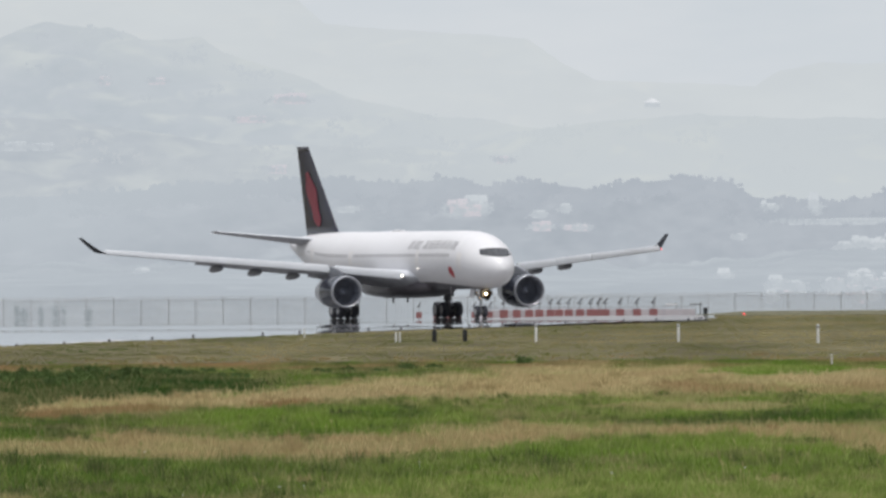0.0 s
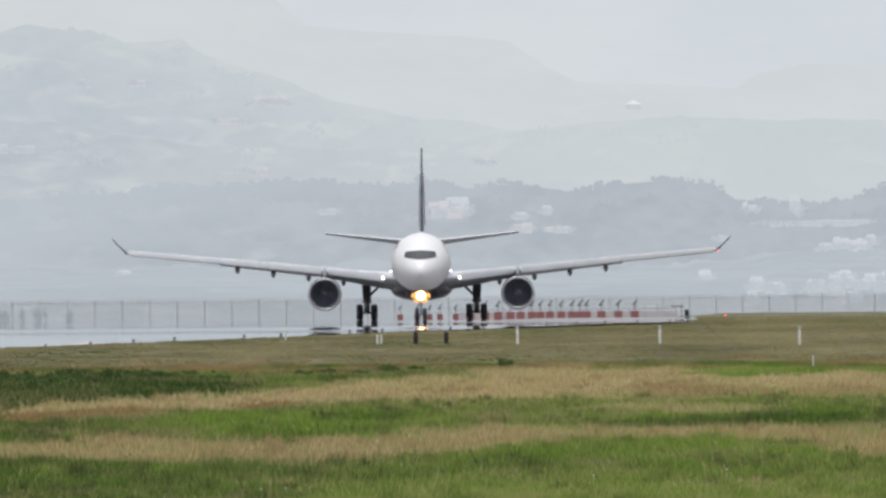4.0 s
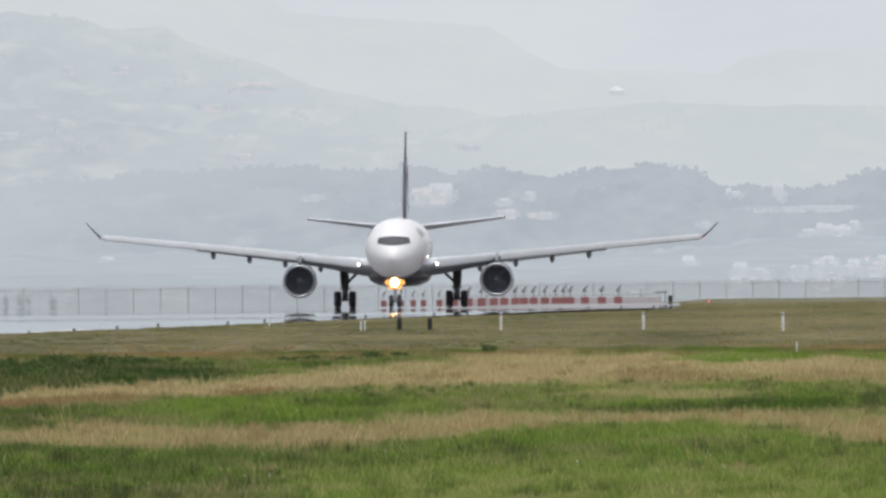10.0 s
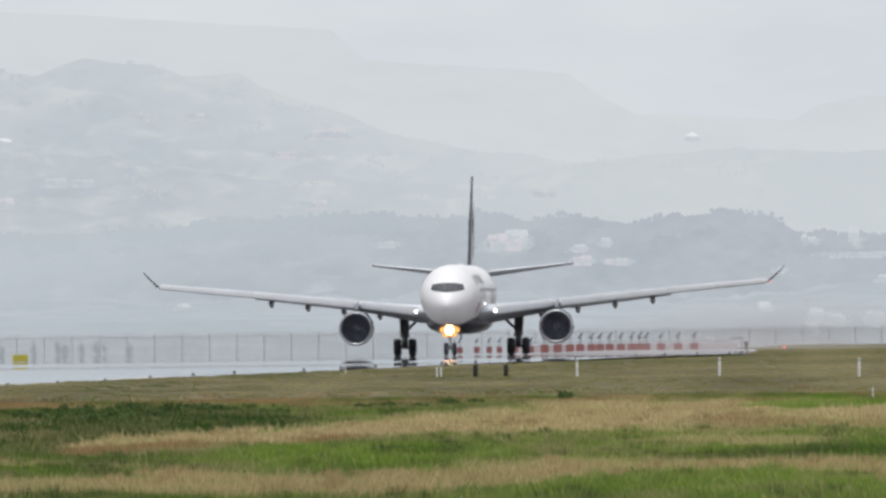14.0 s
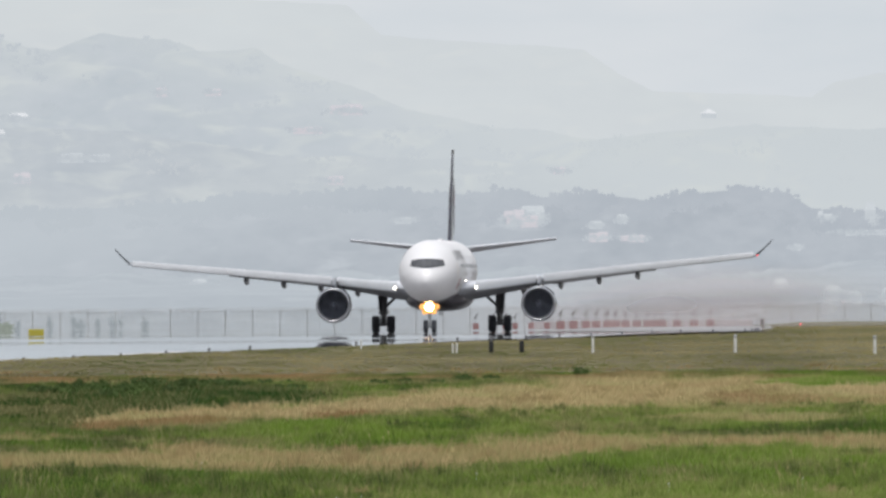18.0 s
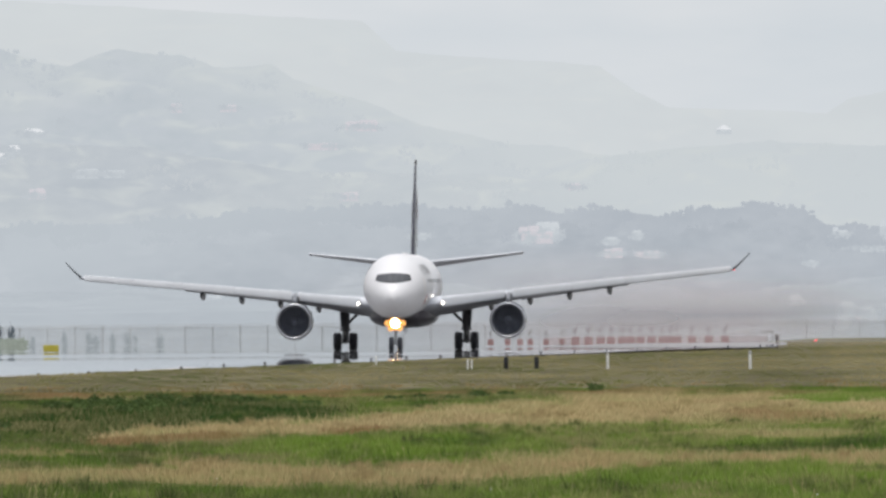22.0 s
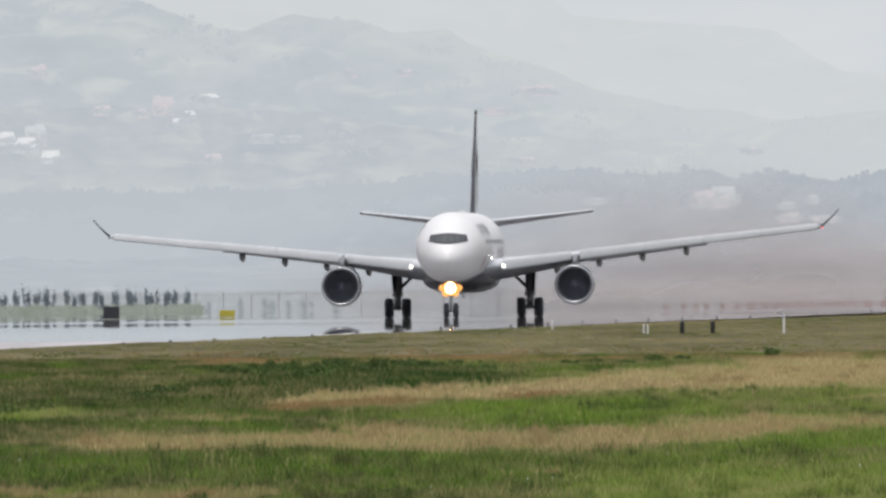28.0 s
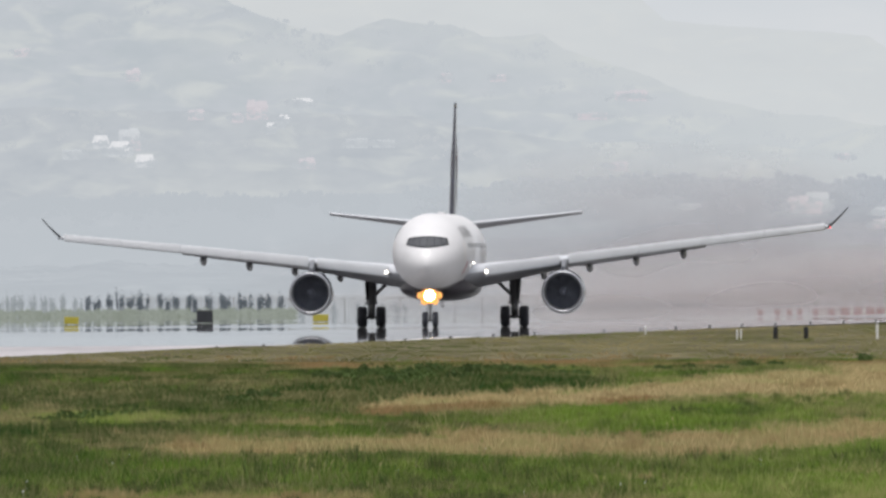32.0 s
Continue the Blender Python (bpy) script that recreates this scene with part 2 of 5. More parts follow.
def build_runway():
    ys = [300 + 50 * i for i in range(30)] + [1800 + 20 * i for i in range(25)] + [2300] + [2304 + 20 * i for i in range(48)] + [3256, 3280, 3300]
    verts, faces = [], []
    n = 17
    for y in ys:
        e, c = edge_x(y), centre_x(y)
        # widened on the far side so that the fence trees mirror there
        wide = 24 + float(np.interp(y, [1900, 2300, 2850, 3400], [0, 60, 70, 70]))
        for k in range(n):
            x = c - wide + k / (n - 1) * (e - c + wide)
            verts.append((x, y, pavement_z(x, y)))
    for j in range(len(ys) - 1):
        for k in range(n - 1):
            a = j * n + k
            faces.append((a, a + 1, a + n + 1, a + n))
    # mirror-smooth surface that stands in for the heat mirage
    m = material("mirage_asphalt", (0.17, 0.17, 0.175), 0.012, 0, 0.15, 0.2, 0.0, (1, 0.1, 1), 0.5, 8.0, (0.24, 0.235, 0.235))
    m.node_tree.nodes["Principled BSDF"].inputs["Specular Tint"].default_value = (0.86, 0.83, 0.86, 1)
    return tagged(mesh_object("runway", verts, faces, m, smooth=True), label="long grey asphalt runway, mirror-smooth to imitate a shimmering mirage", category="runway", kind="structure")


GROUND = build_ground()
RUNWAY = build_runway()


def ridge(name, distance, points, depth, mat, label, rough, seed, foot=-6.0, step=6.0):
    """A hillside: its crest runs through points (across, up) and it slopes down towards the airfield."""
    px = [p[0] for p in points]
    py = [p[1] for p in points]
    us = np.arange(px[0], px[-1], step)
    rows = 9
    verts, faces = [], []
    for r in range(rows):
        f = r / (rows - 1)
        d = distance - depth * f
        for u in us:
            top = float(np.interp(u, px, py))
            n1 = noise.noise((u * 0.012 + seed, f * 3.0, seed)) * 7 + noise.noise((u * 0.05 + seed, f * 5.0, 2.0)) * 3 + noise.noise((u * 0.21, f * 9, seed)) * 1.5
            up = (top + n1 * rough) * (1 - f) ** 1.15
            z = EYE.z + up / FOCAL * distance
            if r == rows - 1:
                z = foot
            verts.append((u / FOCAL * distance, d, z))
    n = len(us)
    for r in range(rows - 1):
        for i in range(n - 1):
            faces.append((r * n + i, (r + 1) * n + i, (r + 1) * n + i + 1, r * n + i + 1))
    return tagged(mesh_object(name, verts, faces, mat, smooth=True), label=label, category="hill", kind="structure")


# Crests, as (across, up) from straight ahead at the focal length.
# Hill and treetop colours have the haze painted in and glow with it.
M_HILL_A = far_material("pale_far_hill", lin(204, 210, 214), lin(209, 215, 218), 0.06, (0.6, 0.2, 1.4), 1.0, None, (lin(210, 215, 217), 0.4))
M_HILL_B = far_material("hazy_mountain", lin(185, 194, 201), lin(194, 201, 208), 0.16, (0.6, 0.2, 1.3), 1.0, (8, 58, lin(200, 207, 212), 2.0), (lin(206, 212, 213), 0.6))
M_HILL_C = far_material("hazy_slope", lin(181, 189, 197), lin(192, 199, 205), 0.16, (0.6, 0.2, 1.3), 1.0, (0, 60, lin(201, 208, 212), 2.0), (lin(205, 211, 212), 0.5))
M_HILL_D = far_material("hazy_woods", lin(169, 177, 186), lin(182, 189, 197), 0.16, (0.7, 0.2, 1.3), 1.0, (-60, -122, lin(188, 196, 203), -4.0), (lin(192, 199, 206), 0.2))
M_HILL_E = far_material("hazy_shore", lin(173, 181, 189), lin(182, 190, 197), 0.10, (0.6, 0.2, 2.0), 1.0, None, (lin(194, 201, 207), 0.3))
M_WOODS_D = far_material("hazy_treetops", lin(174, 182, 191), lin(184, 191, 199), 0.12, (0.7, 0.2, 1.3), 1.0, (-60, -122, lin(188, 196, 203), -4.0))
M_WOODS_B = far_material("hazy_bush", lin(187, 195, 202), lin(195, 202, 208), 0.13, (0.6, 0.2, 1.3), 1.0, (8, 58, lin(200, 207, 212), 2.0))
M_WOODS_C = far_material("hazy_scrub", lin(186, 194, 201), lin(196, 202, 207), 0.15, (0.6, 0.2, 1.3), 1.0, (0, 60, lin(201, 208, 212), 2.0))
# House walls, roofs and windows carry the haze in a pale glow.
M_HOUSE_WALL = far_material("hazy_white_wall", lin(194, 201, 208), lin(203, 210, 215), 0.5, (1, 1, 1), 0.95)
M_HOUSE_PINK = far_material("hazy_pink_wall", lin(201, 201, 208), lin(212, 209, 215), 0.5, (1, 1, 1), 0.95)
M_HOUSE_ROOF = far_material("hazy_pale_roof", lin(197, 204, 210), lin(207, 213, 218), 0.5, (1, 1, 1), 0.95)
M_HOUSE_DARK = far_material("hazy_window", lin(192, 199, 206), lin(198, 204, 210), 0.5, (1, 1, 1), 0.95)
M_HOUSE_BRIGHT = far_material("hazy_bright_wall", lin(198, 205, 211), lin(212, 217, 222), 0.5, (1, 1, 1), 0.95)
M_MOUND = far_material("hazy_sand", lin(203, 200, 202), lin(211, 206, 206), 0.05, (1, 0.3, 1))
FAR_CREST = [(-1700, 560), (-900, 560), (-300, 520), (-240, 465), (-60, 452), (120, 438), (180, 392), (240, 362), (420, 356), (520, 350), (560, 376), (640, 392), (800, 388), (1300, 360)]
MOUNTAIN_CREST = [(-1700, 600), (-1100, 580), (-1010, 500), (-870, 452), (-822, 445), (-732, 474), (-622, 460), (-562, 438), (-462, 444), (-422, 414), (-292, 374), (-202, 334), (-100, 312), (60, 290), (300, 262), (700, 240), (1300, 230)]
SLOPE_CREST = [(-1700, 330), (-1000, 310), (-700, 300), (-420, 255), (-200, 250), (0, 240), (150, 280), (420, 305), (620, 290), (1300, 300)]
WOODED_CREST = [(-1700, 150), (-900, 160), (-620, 170), (-440, 182), (-224, 188), (-144, 182), (-24, 186), (16, 176), (106, 181), (191, 174), (256, 164), (276, 176), (316, 180), (416, 188), (476, 176), (516, 152), (556, 141), (636, 146), (716, 146), (784, 176), (1300, 166)]
SHORE_CREST = [(-1700, 40), (-700, 45), (-200, 46), (0, 50), (160, 46), (240, 44), (300, 30), (400, 34), (560, 60), (700, 60), (1300, 55)]
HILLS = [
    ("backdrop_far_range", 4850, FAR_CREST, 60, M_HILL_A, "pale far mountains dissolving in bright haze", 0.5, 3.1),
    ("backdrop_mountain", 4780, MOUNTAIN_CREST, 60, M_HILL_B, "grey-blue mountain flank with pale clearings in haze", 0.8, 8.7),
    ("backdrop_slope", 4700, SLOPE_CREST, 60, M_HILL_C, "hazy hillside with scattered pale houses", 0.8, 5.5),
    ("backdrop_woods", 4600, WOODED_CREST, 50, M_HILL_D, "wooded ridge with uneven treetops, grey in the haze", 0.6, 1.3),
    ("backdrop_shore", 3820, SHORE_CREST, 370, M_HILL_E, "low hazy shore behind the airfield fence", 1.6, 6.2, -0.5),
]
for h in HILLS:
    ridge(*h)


def on_hill(u, up):
    """The place on the foremost hillside at (u, up)."""
    for name, dist, pts, depth, *_ in reversed(HILLS[:4] if up > 30 else HILLS):
        top = float(np.interp(u, [q[0] for q in pts], [q[1] for q in pts]))
        if top > up:
            f = 1 - (max(up, 1) / top) ** (1 / 1.15)
            d = dist - depth * f - 1.5
            return Vector((u / FOCAL * dist, d, EYE.z + up / FOCAL * dist))
    return Vector((u / FOCAL * 4840, 4840, EYE.z + up / FOCAL * 4840))


def build_woods(name, layer, count, band, size, mat, seed, label):
    """Leafy clumps over a hillside: thick along the crest, thin and patchy below it."""
    rnd = random.Random(seed)
    _, dist, pts, depth, *_ = HILLS[layer]
    verts, faces = [], []
    for _ in range(count):
        u = rnd.uniform(-1480, 900)
        top = float(np.interp(u, [q[0] for q in pts], [q[1] for q in pts]))
        drop = abs(rnd.gauss(0, band))
        if noise.noise((u * 0.013, drop * 0.03, seed)) + 0.12 * (1 - drop / band) < 0.0:
            continue
        up = top - drop - 3
        f = 1 - min(1, max(0.02, up / top)) ** (1 / 1.15)
        d = dist - depth * f - 1
        k = dist / FOCAL
        c = Vector((u * k, d, EYE.z + up * k))
        s = size * rnd.uniform(0.6, 1.15)
        for _ in range(16):
            p = c + Vector((rnd.uniform(-1.6, 1.6) * s, rnd.gauss(0, s), max(-1.4, min(0.9, rnd.gauss(0, 0.6))) * s)) * k
            a, w = rnd.uniform(0, 6.28), s * rnd.uniform(0.2, 0.55) * k
            b = len(verts)
            verts += [p + Vector((math.cos(a + q) * w, 0.3 * w * math.cos(q), math.sin(a + q) * w)) for q in (0, 1.7, 3.3, 4.8)]
            faces.append((b, b + 1, b + 2, b + 3))
    return tagged(mesh_object(name, verts, faces, mat), label=label, category="trees", kind="stuff")


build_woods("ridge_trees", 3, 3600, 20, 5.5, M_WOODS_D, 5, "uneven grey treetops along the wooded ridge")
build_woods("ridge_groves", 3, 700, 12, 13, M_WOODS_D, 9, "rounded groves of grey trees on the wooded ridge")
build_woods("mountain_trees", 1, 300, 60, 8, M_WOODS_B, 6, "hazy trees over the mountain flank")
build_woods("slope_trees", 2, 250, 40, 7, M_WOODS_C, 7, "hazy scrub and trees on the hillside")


# Bright roofs and garden trees glow with painted-in haze too.
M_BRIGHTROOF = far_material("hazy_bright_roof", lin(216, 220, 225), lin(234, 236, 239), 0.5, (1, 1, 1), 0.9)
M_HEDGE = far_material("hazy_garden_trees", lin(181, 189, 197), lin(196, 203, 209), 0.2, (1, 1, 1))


def build_house(u, up, w, h, mat, roof="gable"):
    """A far house of two or three joined blocks under pitched roofs, half hidden by garden trees."""
    rnd = random.Random(int(u * 7 + up * 13))
    c = on_hill(u, up - h / 2)
    k = c.y / FOCAL
    w, h = w * k * rnd.uniform(0.75, 1.1), h * k * rnd.uniform(0.6, 1.05)
    bright = roof == "bright"
    thing = tagged(new("house"), label="bright roofed house on the hazy hillside" if bright else "small pale house among trees on the hazy hillside", category="house", group="hillside houses")
    thing.location = c
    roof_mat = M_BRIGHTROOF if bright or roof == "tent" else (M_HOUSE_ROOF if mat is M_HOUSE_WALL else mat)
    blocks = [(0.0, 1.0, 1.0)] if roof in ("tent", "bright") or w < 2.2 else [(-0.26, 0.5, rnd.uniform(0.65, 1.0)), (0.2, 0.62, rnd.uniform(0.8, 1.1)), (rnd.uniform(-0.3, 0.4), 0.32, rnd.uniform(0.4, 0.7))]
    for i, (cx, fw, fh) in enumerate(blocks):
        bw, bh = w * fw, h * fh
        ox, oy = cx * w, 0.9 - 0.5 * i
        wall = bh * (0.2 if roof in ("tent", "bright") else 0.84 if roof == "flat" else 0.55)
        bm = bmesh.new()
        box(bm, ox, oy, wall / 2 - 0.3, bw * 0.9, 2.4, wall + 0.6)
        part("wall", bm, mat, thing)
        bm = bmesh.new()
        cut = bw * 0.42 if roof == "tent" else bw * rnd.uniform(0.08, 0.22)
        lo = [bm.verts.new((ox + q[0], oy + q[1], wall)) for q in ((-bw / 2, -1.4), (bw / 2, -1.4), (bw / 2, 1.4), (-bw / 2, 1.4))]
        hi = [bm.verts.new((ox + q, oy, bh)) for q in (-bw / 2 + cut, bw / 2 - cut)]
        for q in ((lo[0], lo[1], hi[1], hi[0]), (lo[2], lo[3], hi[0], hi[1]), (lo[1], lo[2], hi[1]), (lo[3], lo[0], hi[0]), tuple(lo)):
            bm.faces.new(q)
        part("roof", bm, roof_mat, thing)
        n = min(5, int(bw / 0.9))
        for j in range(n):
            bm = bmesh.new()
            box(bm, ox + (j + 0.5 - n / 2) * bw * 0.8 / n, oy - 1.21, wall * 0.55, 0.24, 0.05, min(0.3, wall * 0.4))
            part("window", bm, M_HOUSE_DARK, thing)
    if roof == "tent":
        return
    # trees in front of the house and at its sides
    verts, faces = [], []
    for _ in range(int(6 + 3 * w)):
        p = Vector((rnd.uniform(-0.68, 0.68) * w, -2.2, rnd.uniform(-0.3, 0.32) * h))
        r = 0.32 * rnd.uniform(0.5, 1.3)
        for _ in range(16):
            q = p + Vector((rnd.gauss(0, r), rnd.gauss(0, 0.2), rnd.gauss(0, r * 0.6)))
            t, s = rnd.uniform(0, 6.28), r * rnd.uniform(0.25, 0.5)
            b = len(verts)
            verts += [q + Vector((math.cos(t + e) * s, 0.2 * s * math.cos(e), math.sin(t + e) * s)) for e in (0, 1.7, 3.3, 4.8)]
            faces.append((b, b + 1, b + 2, b + 3))
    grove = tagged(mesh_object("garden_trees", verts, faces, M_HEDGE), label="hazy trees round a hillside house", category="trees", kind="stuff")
    grove.location = c


# across, up, width, height, walls, roof
MOUNTAIN_HOUSES = [
    (337, 325, 30, 9, M_HOUSE_WALL, "tent"), (-538, 372, 34, 10, M_HOUSE_PINK, "gable"), (-629, 371, 26, 10, M_HOUSE_PINK, "flat"), (-371, 302, 60, 8, M_HOUSE_PINK, "flat"),
    (-303, 337, 70, 12, M_HOUSE_PINK, "gable"), (-884, 323, 24, 7, M_HOUSE_WALL, "flat"), (-1180, 381, 28, 20, M_HOUSE_PINK, "gable"), (-1073, 313, 28, 20, M_HOUSE_PINK, "gable"),
    (-1376, 422, 28, 12, M_HOUSE_PINK, "gable"), (-297, 339, 36, 12, M_HOUSE_PINK, "flat"), (-1000, 305, 24, 14, M_HOUSE_PINK, "gable"), (-965, 318, 44, 30, M_HOUSE_PINK, "gable"),
    (-882, 330, 40, 10, M_HOUSE_WALL, "bright"), (-918, 302, 20, 12, M_HOUSE_WALL, "bright"),
]
SLOPE_HOUSES = [
    (72, 228, 24, 9, M_HOUSE_PINK, "gable"), (-788, 257, 46, 12, M_HOUSE_WALL, "flat"), (-326, 215, 46, 14, M_HOUSE_PINK, "gable"), (-926, 290, 16, 8, M_HOUSE_WALL, "gable"),
    (-944, 280, 14, 6, M_HOUSE_WALL, "flat"), (-1161, 232, 44, 26, M_HOUSE_BRIGHT, "bright"), (-1217, 248, 38, 14, M_HOUSE_WALL, "flat"), (-876, 222, 30, 14, M_HOUSE_PINK, "gable"),
    (-940, 285, 24, 14, M_HOUSE_WALL, "bright"), (-1240, 262, 40, 18, M_HOUSE_BRIGHT, "bright"), (-1190, 272, 36, 22, M_HOUSE_BRIGHT, "gable"), (-1205, 250, 44, 24, M_HOUSE_BRIGHT, "bright"), (-1180, 258, 30, 18, M_HOUSE_PINK, "gable"), (-1290, 240, 40, 12, M_HOUSE_WALL, "flat"),
    (-740, 256, 50, 9, M_HOUSE_WALL, "flat"),
]
RIDGE_HOUSES = [
    (-8, 148, 40, 20, M_HOUSE_PINK, "gable"), (30, 152, 40, 28, M_HOUSE_WALL, "gable"), (12, 156, 24, 16, M_HOUSE_WALL, "gable"), (6, 138, 70, 16, M_HOUSE_PINK, "flat"), (136, 131, 30, 11, M_HOUSE_WALL, "gable"), (182, 141, 22, 14, M_HOUSE_WALL, "gable"),
    (140, 109, 44, 12, M_HOUSE_PINK, "flat"), (200, 108, 50, 12, M_HOUSE_PINK, "gable"), (541, 143, 24, 20, M_HOUSE_WALL, "gable"), (621, 148, 22, 34, M_HOUSE_WALL, "gable"), (670, 114, 180, 8, M_HOUSE_WALL, "flat"), (-204, 142, 34, 8, M_HOUSE_WALL, "gable"),
]
SHORE_HOUSES = [
    (489, 89, 12, 10, M_HOUSE_BRIGHT, "gable"), (672, 70, 30, 14, M_HOUSE_BRIGHT, "gable"), (700, 76, 40, 20, M_HOUSE_WALL, "gable"), (728, 74, 34, 18, M_HOUSE_BRIGHT, "gable"), (752, 82, 26, 14, M_HOUSE_WALL, "gable"),
    (-546, 34, 34, 14, M_HOUSE_WALL, "gable"), (680, 70, 30, 9, M_HOUSE_BRIGHT, "gable"), (718, 18, 24, 10, M_HOUSE_BRIGHT, "bright"),
]
# a loose village along the shore: two denser knots and some single houses
rnd_village = random.Random(21)
for centre, spread, count in ((655, 26, 9), (742, 22, 8), (590, 24, 4), (485, 22, 4), (540, 20, 2)):
    for k in range(count):
        SHORE_HOUSES.append((centre + rnd_village.gauss(0, spread), rnd_village.uniform(-16, 20), rnd_village.uniform(16, 30), rnd_village.uniform(10, 20),
                             (M_HOUSE_WALL, M_HOUSE_BRIGHT, M_HOUSE_PINK)[k % 3], "gable"))
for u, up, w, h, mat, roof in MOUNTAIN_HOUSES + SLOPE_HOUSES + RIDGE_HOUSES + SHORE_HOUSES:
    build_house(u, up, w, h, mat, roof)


def build_mound():
    """A bare sandy mound behind the antenna row."""
    k = 3760 / FOCAL
    verts, faces = [], []
    us = np.linspace(40, 420, 40)
    for j in range(7):
        for u in us:
            t = (u - 40) / 380
            top = 74 * math.sin(math.pi * min(1, t * 1.25)) ** 0.8 if t < 0.4 else 74 * (1 - (t - 0.4) / 0.6) ** 1.1
            f = j / 6
            verts.append((u * k, 3760 + 26 * (f - 0.5), max(-1.0, EYE.z + (max(top, 0) * math.sin(math.pi * f) ** 0.6 - 42) * k)))
    n = len(us)
    for j in range(6):
        for i in range(n - 1):
            faces.append((j * n + i, j * n + i + 1, (j + 1) * n + i + 1, (j + 1) * n + i))
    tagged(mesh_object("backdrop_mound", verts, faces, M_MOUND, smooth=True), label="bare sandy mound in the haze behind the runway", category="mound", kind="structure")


build_mound()


def build_sky():
    """The pale overcast low over the hills, closing the view behind them."""
    verts = [(-700, 4960, -5), (700, 4960, -5), (700, 4960, 420), (-700, 4960, 420)]
    m = far_material("pale_overcast", lin(207, 214, 220), lin(218, 222, 226), 0.02, (0.6, 1, 2.5), 1.0)
    tagged(mesh_object("backdrop_sky", verts, [(0, 1, 2, 3)], m), label="pale grey overcast sky low over the hills", category="sky", kind="structure")


build_sky()


def build_bank():
    """A low grass bank past the turning pad, up to the fence."""
    xs = [24 + 1.5 * i for i in range(34)]
    ys = [3056, 3072, 3088, 3104, 3120, 3140, 3165, 3190, 3215]
    verts, faces = [], []
    for y, f in zip(ys, (0.0, 0.25, 0.55, 0.82, 1.0, 0.97, 0.6, 0.0, -1.0)):
        for x in xs:
            start = min(1.0, max(0.0, (x - 24) / 5.0))
            verts.append((x, y, 0.36 * f * start * (1 + 0.12 * noise.noise((x * 0.35, y * 0.02, 3.0))) + min(0.0, f) * 0.3 - 0.02))
    n = len(xs)
    for j in range(len(ys) - 1):
        for i in range(n - 1):
            faces.append((j * n + i, j * n + i + 1, (j + 1) * n + i + 1, (j + 1) * n + i))
    m = material("bank_turf", (0.10, 0.105, 0.062), 0.95, 0, 0.3, 0.4, 0.0, (1, 0.3, 1), 0.1, 9.0, (0.15, 0.14, 0.09))
    tagged(mesh_object("grass_bank", verts, faces, m, smooth=True), label="low olive grass bank before the fence", category="bank", kind="structure")


build_bank()


def build_turning_pad():
    """Pale rough concrete of the turning pad beside the runway's far end."""
    verts, faces = [], []
    ys = [2700 + 20 * i for i in range(19)]
    for y in ys:
        x0 = centre_x(y) + float(np.interp(y, [2700, 2800], [24, 8]))
        x1 = edge_x(y) - 1.0
        verts += [(x0 + (x1 - x0) * k / 4, y, runway_z(y) + 0.012) for k in range(5)]
    for j in range(len(ys) - 1):
        for k in range(4):
            i = j * 5 + k
            faces.append((i, i + 1, i + 6, i + 5))
    m = material("rough_concrete", (0.20, 0.195, 0.2), 0.42, 0, 0.12, 0.1, 0.0, (1, 0.2, 1), 0.4, 8.0, (0.26, 0.25, 0.25))
    tagged(mesh_object("turning_pad", verts, faces, m, smooth=True), label="pale rough concrete turning pad at the runway's end", category="pavement", kind="structure")


build_turning_pad()


def build_dry_stretch():
    """Worn, dry concrete on the near stretch of the runway, pinkish with pale patches."""
    verts, faces = [], []
    ys = [1300 + 25 * i for i in range(20)]
    for y in ys:
        x0, x1 = centre_x(y) - 24 - float(np.interp(y, [1900, 2300], [0, 60])), edge_x(y) - 4.6
        verts += [(x0 + (x1 - x0) * k / 6, y, pavement_z(x0 + (x1 - x0) * k / 6, y) + 0.006) for k in range(7)]
    for j in range(len(ys) - 1):
        for k in range(6):
            i = j * 7 + k
            faces.append((i, i + 1, i + 8, i + 7))
    m = material("dry_concrete", (0.30, 0.275, 0.285), 0.32, 0, 0.15, 0.15, 0.0, (1, 0.04, 1), 0.45, 7.0, (0.46, 0.42, 0.43))
    tagged(mesh_object("runway_dry_stretch", verts, faces, m, smooth=True), label="worn pinkish dry concrete on the near runway", category="pavement", kind="structure")


build_dry_stretch()


def build_shoulder():
    """Pinkish paved shoulder along the runway's near edge."""
    verts, faces = [], []
    for i in range(29):
        y = 1300 + 20 * i
        x = edge_x(y)
        verts += [(x - 4.6, y, runway_z(y) + 0.008), (x + 0.6, y, runway_z(y) + 0.008)]
        if i:
            faces.append((2 * i - 2, 2 * i - 1, 2 * i + 1, 2 * i))
    m = material("pinkish_shoulder", (0.30, 0.26, 0.27), 0.5, 0, 0.15, 0.3, 0, (1, 0.05, 1), 0.5, 6.0, (0.42, 0.37, 0.38))
    tagged(mesh_object("runway_shoulder", verts, faces, m), label="pinkish grey paved shoulder of the runway", category="pavement", kind="structure")


build_shoulder()


def build_edge_stripe():
    """White side stripe along the pavement's near edge."""
    verts, faces = [], []
    for i in range(32):
        y = 1300 + 20 * i
        x = edge_x(y) - 5.0
        verts += [(x - 0.9, y, runway_z(y) + 0.012), (x, y, runway_z(y) + 0.01)]
        if i:
            faces.append((2 * i - 2, 2 * i - 1, 2 * i + 1, 2 * i))
    m = material("worn_white_line", (0.7, 0.67, 0.68), 0.7, 0, 0.25, 0.5, 0, (1, 0.1, 1), 0.2)
    tagged(mesh_object("runway_side_stripe", verts, faces, m), label="worn white side stripe on the runway", category="road marking", kind="structure")


build_edge_stripe()


